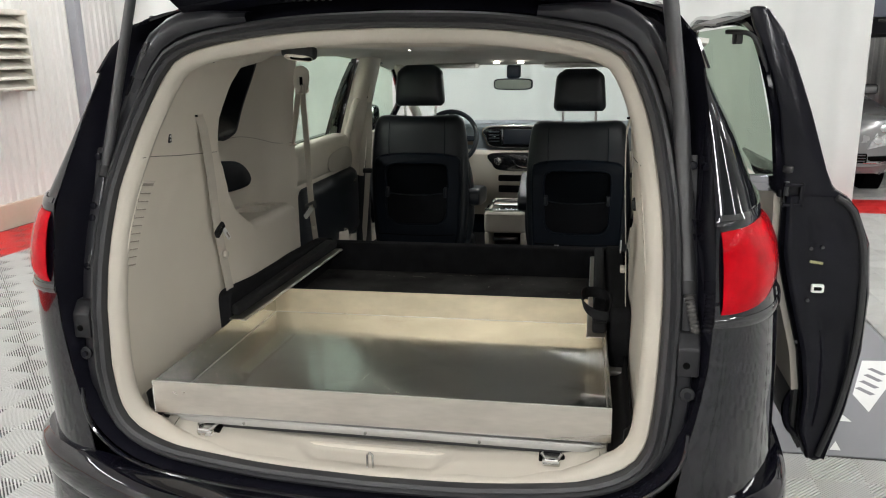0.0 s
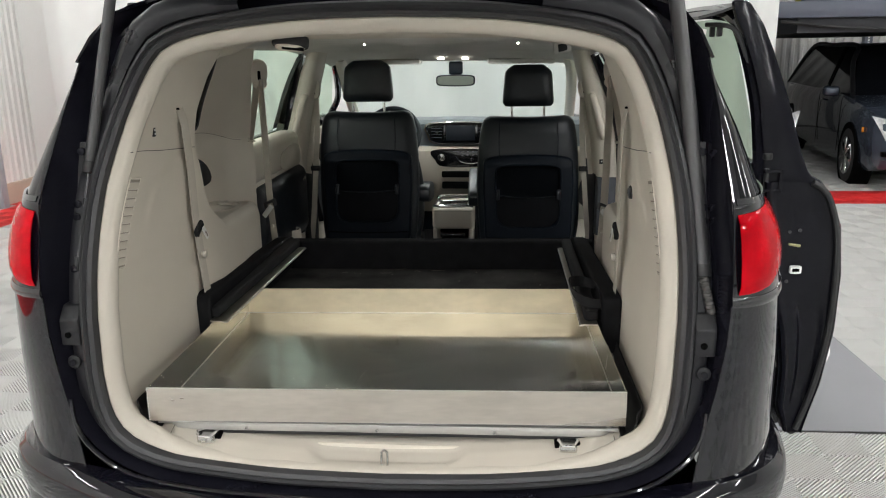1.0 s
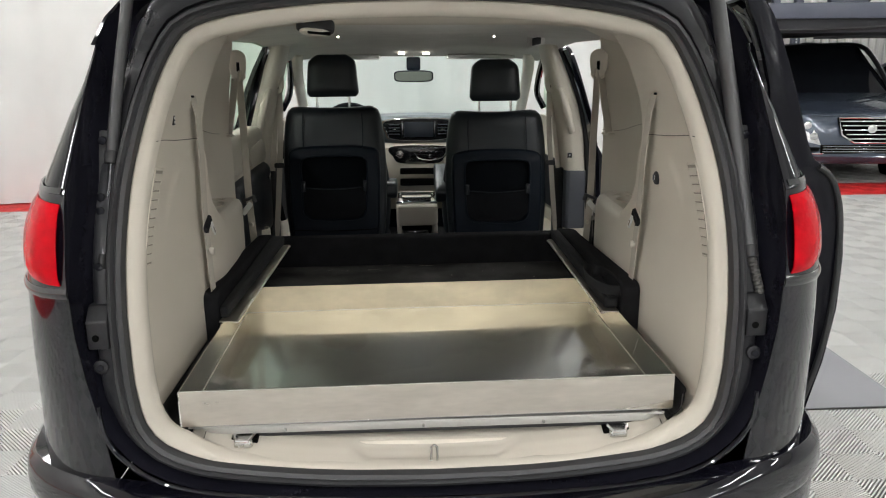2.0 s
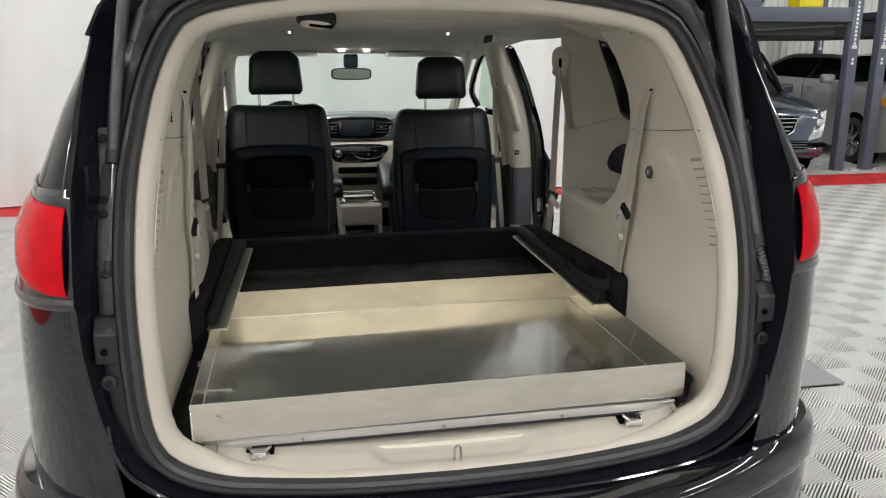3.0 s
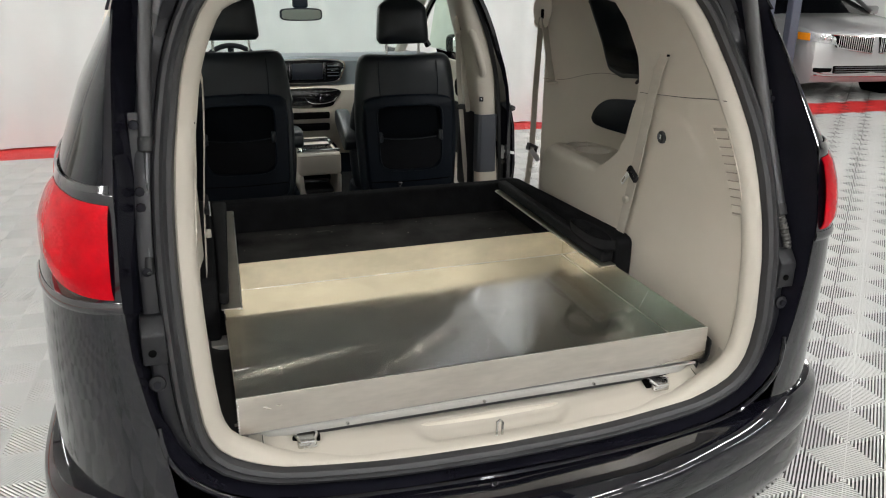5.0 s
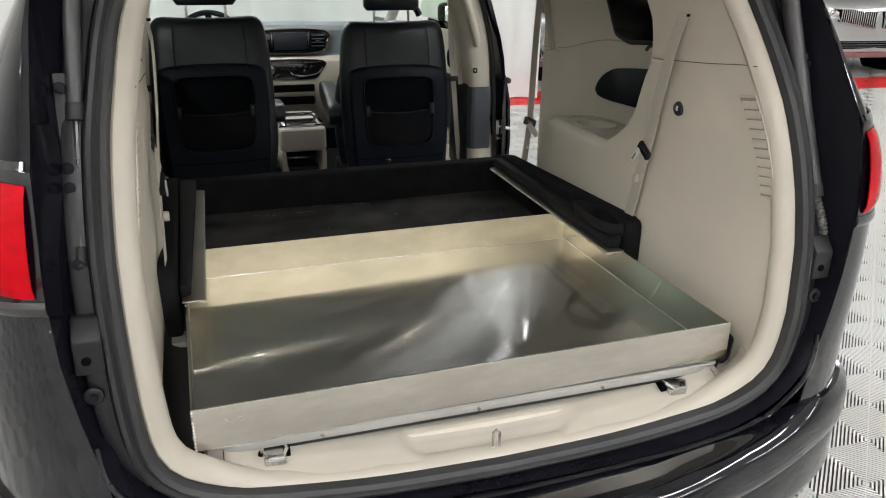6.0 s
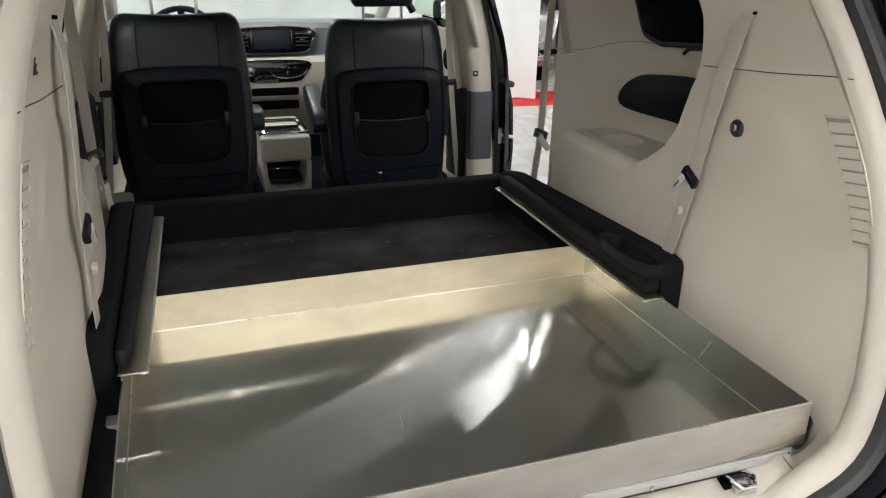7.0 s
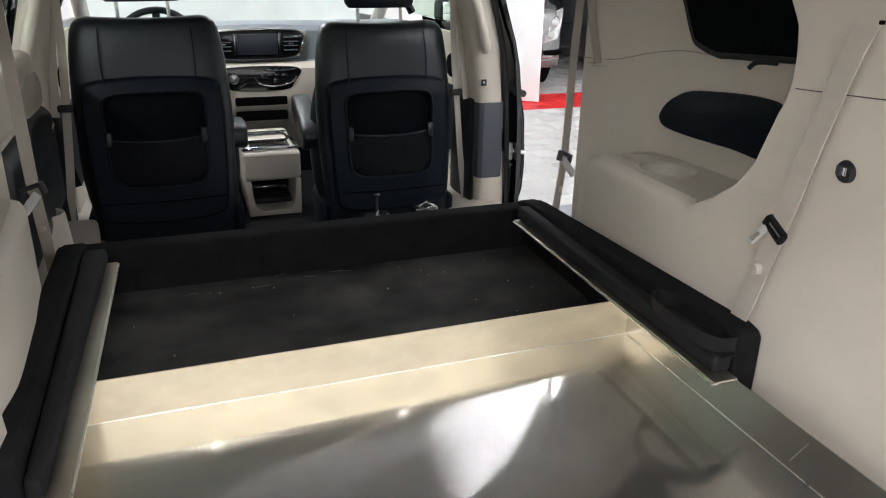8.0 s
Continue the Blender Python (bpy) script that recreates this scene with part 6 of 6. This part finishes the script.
        part("window_strip", tube([(sx * h * .91, y0 + .16, zb - .004), (sx * h * .915, (y0 + y3) / 2, zb), (sx * h * .91, y3 - .05, zb)], 0.008, 6, 16), CHROME, ob, "chrome strip under the side windows")
        part("fog_recess", block(sx * h * .73 - .12, sx * h * .73 + .12, -.002, .08, .43, .485, 0.01), GAP_SHADE, ob)
        part("fog_trim", tube([(sx * h * .56, -.016, .415), (sx * h * .72, .012, .412), (sx * h * .84, .066, .44)], 0.008, 6, 10), CHROME, ob)
    # front bumper skin, rounded at the corners and leaning back over the grille
    rows = []
    for z in levels(.29, s - .05, 12):
        lean = curve_at([(.29, .05), (.34, .0), (.40, -.014), (.52, 0.0), (s - .26, .0), (s - .12, .022), (s - .05, .085)], z)
        rows.append([(h * x, curve_at([(0, -.012), (.55, -.004), (.74, .026), (.86, .09)], abs(x)) + lean, z) for x in levels(-.86, .86, 24)])
    part("front_bumper", grid(rows, thick=0.01), paint, ob)
    part("lower_grille", block(-h * .60, h * .60, -.022, .03, .41, .515, 0.01), GAP_SHADE, ob)
    for k in range(3):
        part("grille_bar", block(-h * .58, h * .58, -.032, -.020, .430 + .030 * k, .442 + .030 * k, 0.002), DARKCHROME, ob)
    # main grille
    if grille == "split":
        for sx in (-1, 1):
            gr = part("grille", prism([(sx * .05, s - .09), (sx * h * .70, s - .05), (sx * h * .60, s - .22), (sx * .06, s - .30)], "y", -.035, .03, 0.01), GAP_SHADE, ob, "split wing grille with upright bars")
            for k in range(17):
                xx = .07 + (h * .60 - .07) * k / 16
                part("grille_bar", block(sx * xx - .006, sx * xx + .006, -.05, -.03, s - .285 + .065 * k / 16, s - .09 + .03 * k / 16, 0.003), CHROME, gr)
            part("grille_frame", tube([(sx * .05, -.04, s - .09), (sx * h * .70, -.03, s - .05), (sx * h * .60, -.04, s - .22), (sx * .06, -.04, s - .30)], 0.008, 6, closed=True), CHROME, gr)
    else:
        gr = part("grille", prism([(-h * .42, s - .05), (h * .42, s - .05), (h * .36, s - .24), (h * .2, s - .33), (-h * .2, s - .33), (-h * .36, s - .24)], "y", -.035, .03, 0.008), GAP_SHADE, ob, "chrome-barred grille")
        for k in range(5):
            zz = s - .085 - .05 * k
            part("grille_bar", block(-h * (.40 - .03 * k), h * (.40 - .03 * k), -.05, -.03, zz - .007, zz + .007, 0.003), CHROME, gr)
        part("grille_frame", tube([(-h * .42, -.04, s - .05), (h * .42, -.04, s - .05), (h * .36, -.04, s - .24), (h * .2, -.04, s - .33), (-h * .2, -.04, s - .33), (-h * .36, -.04, s - .24)], 0.010, 6, closed=True), CHROME, gr)
        part("badge", disc((0, -.055, s - .17), (0, 1, 0), .05, .012, 20, 0.003), CHROME, gr)
    part("bumper_strip", tube([(-h * .84, .06, .39), (-h * .6, -.005, .375), (0, -.022, .375), (h * .6, -.005, .375), (h * .84, .06, .39)], 0.010, 6, 20), CHROME if grille == "split" else paint, ob)
    return ob


parked_car("pale silver car with a chrome grille beside the curtain", 2.86, 7.22, 1.90, 5.0, 1.56, PALE_SILVER, PALE_SILVER, "bars", .92, .3)
parked_car("dark slate-blue funeral car with a black roof", 5.24, 6.82, 1.74, 5.4, 1.66, BLUE_PAINT, VINYL, "bars", .87, .5, -9.0)
parked_car("silver saloon with a split chrome grille under the lift", 8.24, 7.02, 1.93, 5.2, 1.52, SILVER_PAINT, SILVER_PAINT, "split", .98, 0.0, -9.0)


# ---- vehicle lifts ----
def lift_post(x, y):
    ob = thing("lift_post", "blue-grey steel lift post with white lettering", "lift post", pose(x, y, 0), "lift posts")
    part("column", prism([(-.068, -.06), (.068, -.06), (.068, .06), (.04, .06), (.04, -.03), (-.04, -.03), (-.04, .06), (-.068, .06)], "z", 0.01, 2.9, 0.004), LIFT, ob)
    part("base_plate", block(-.16, .16, -.14, .14, 0.0, .016, 0.003), LIFT, ob)
    for a in (-.12, .12):
        part("anchor_bolt", disc((a, -.10, .025), (0, 0, 1), 0.012, 0.03, 8), STEEL, ob)
    for z in levels(1.42, 2.22, 16):
        if abs(z - 1.545) > .03:
            part("lettering_bar", block(-.016, .016, -.0635, -.0605, z - .020, z + .014), WHITE_PLASTIC, ob)
    part("notice", block(-.036, .036, -.064, -.0605, 1.60, 1.645), WHITE_PLASTIC, ob, "white sticker")
    return ob


for px in (4.35, 6.74, 7.17, 10.0):
    if px > 5:
        lift_post(px, 7.45)
    lift_post(px, 12.6)


def lift_deck(x0, x1, label):
    ob = thing("lift_platform", label, "lift platform", pose(0, 0, 0), "lift platforms")
    part("cross_beam", block(x0, x1, 7.40, 7.56, 1.93, 2.11, 0.01), LIFT, ob)
    part("cross_beam", block(x0, x1, 12.5, 12.66, 1.93, 2.11, 0.01), LIFT, ob)
    for a in (0.28, 1.55):
        part("runway", block(x0 + a, x0 + a + .55, 7.42, 12.8, 1.99, 2.09, 0.01), LIFT_DARK, ob)
        part("wheel_stop", block(x0 + a + .05, x0 + a + .5, 7.42, 7.52, 2.11, 2.19, 0.01), LIFT, ob)
    part("deck_pan", block(x0 + .3, x1 - .3, 7.46, 12.6, 1.77, 1.93), LIFT_DARK, ob)
    part("cable", tube([(x0 + .1, 7.43, 1.90), (x0 + 1.2, 7.44, 1.80), (x1 - .2, 7.43, 1.88)], 0.02, 6, 16), RUBBER, ob)
    return ob


lift_deck(3.35, 6.78, "blue-grey lift platform raised over the cars")
lift_deck(7.22, 10.0, "blue-grey lift platform raised over the silver car")
for x in (3.85, 6.1):
    caddy = thing("wheel_chock", "yellow wheel chock on the lift platform", "wheel chock", pose(x, 7.5, 2.11), "wheel chocks")
    part("wedge", block(-.17, .17, -.06, .2, 0, .12, 0.02), YELLOW, caddy)
up = thing("raised_car", "dark car parked on the raised lift platform", "car", pose(5.1, 7.75, 2.09))
part("body", block(-.9, .9, .1, 4.6, .28, .85, 0.10, 3), BLUE_PAINT, up)
for sx in (-.78, .78):
    for yy in (.8, 3.7):
        wheel_unit(up, sx, yy, .33, 1 if sx > 0 else -1)

# ---- floor: slotted tiles, red border, mat ----
mat_floor = tagged(part("floor_mat", prism([(1.05, 1.335), (2.19, 1.335), (2.19, 3.6), (1.05, 3.6)], "z", .0185, .0225), MAT_GREY, None, "grey rubber floor mat with a white printed mark", smooth=False), category="mat")
part("printed_mark", prism([(1.805, 1.767), (2.06, 2.20), (2.15, 2.42), (1.969, 2.40), (1.793, 1.956)], "z", .0226, .0232), MAT_WHITE, mat_floor, "white printed shape", smooth=False)
part("printed_mark", prism([(1.70, 1.655), (1.681, 1.726), (1.62, 1.72), (1.55, 1.66)], "z", .0226, .0232), MAT_WHITE, mat_floor, "white printed shape", smooth=False)
part("printed_mark", prism([(1.578, 1.38), (1.58, 1.46), (1.535, 1.379)], "z", .0226, .0232), MAT_WHITE, mat_floor, "white printed shape", smooth=False)
for i in range(4):
    part("printed_bar", moved(block(-.016, .016, -.045, .045, 0, .0004), pose(1.86 + .045 * i, 2.0 + .085 * i, .0233, 0, 0, 30)), MAT_GREY, mat_floor, smooth=False)

PITCH = 0.19
RIBS = 22
TURN = radians(-1.1)
CORNER = Vector((2.557, 1.309, 0))


def laid(u, v, z=0.0):
    """From the tiling's own axes to the hall."""
    return (CORNER.x + u * math.cos(TURN) - v * math.sin(TURN), CORNER.y + u * math.sin(TURN) + v * math.cos(TURN), z)


def rib_mesh(name, cells, mat, placed=True):
    """Ribbed cells: ribs along one or the other diagonal by turns, with the tile joints across every other cell."""
    verts, faces = [], []
    hgt, q = 0.018, PITCH

    def add(points, quads):
        b = len(verts)
        for u, v, z in points:
            verts.append(laid(u, v, z) if placed else (u, v, z))
        faces.extend(tuple(b + t for t in f) for f in quads)
    for i, j in cells:
        ox, oy = i * q, j * q
        turn = 1 - (i + j) % 2
        for k in range(RIBS):
            d0 = -q + 2 * q * (k + 0.25) / RIBS
            d1 = d0 + 2 * q / RIBS * 0.50
            under = (d1 - d0) * 0.25
            pts = []
            for d, z in ((d0 + under, 0.0), (d0, hgt - 0.003), (d0, hgt), (d1, hgt), (d1, hgt - 0.003), (d1 - under, 0.0)):
                for u, v in ((max(0, d), max(0, -d)), (min(q, q + d), min(q, q - d))):
                    pts.append((ox + (q - u if turn else u), oy + v, z))
            add(pts, tuple((2 * t, 2 * t + 1, 2 * t + 3, 2 * t + 2) for t in range(5)))
        if turn:
            w, z = 0.0011, hgt - .0004
            add([(ox - w, oy + w, z), (ox + w, oy - w, z), (ox + q + w, oy + q - w, z), (ox + q - w, oy + q + w, z)], ((0, 1, 2, 3),))
    me = bpy.data.meshes.new(name)
    me.from_pydata(verts, [], faces)
    me.materials.append(mat)
    return me


near, rest, red = [], [], []
for i in range(-43, 54):
    for j in range(-62, 62):
        x, y, _ = laid((i + .5) * PITCH, (j + .5) * PITCH)
        if x < -5.25 or x > 12.5 or (x < 2.9 and y > 6.9):
            continue
        if 1.05 < x < 2.19 and 1.40 < y < 3.6:
            continue
        if abs(x) < .75 and y > 0:
            continue
        if (6.4 < y < 7.1) or (-5.15 < x < -4.5 and y < 7.1):
            red.append((i, j))
        elif (0.95 < x < 2.9 and 0.3 < y < 3.0) or (-2.6 < x < -0.95 and 0.3 < y < 4.0):
            near.append((i, j))
        else:
            rest.append((i, j))
near.sort(key=lambda c: (laid(c[0] * PITCH, c[1] * PITCH)[0]) ** 2 + (laid(c[0] * PITCH, c[1] * PITCH)[1] + 1) ** 2)
rest += near[300:]
for turn in (0, 1):
    me = rib_mesh("floor_tile", [(0, turn)], TILE, False)
    for i, j in near[:300]:
        if (i + j) % 2 == turn:
            ob = new("floor_tile", me)
            ob.location = laid(i * PITCH, (j - turn) * PITCH)
            ob.rotation_euler = (0, 0, TURN)
            ob.parent = ground
tagged(new("floor_tiling", rib_mesh("floor_tiling", rest, TILE)), "light grey slotted floor tiles laid in a chequer", "floor tiles", kind="stuff")
tagged(new("red_floor_border", rib_mesh("red_floor_border", red, TILE_RED)), "red slotted floor tiles along the edge of the bay", "floor tiles", kind="stuff")
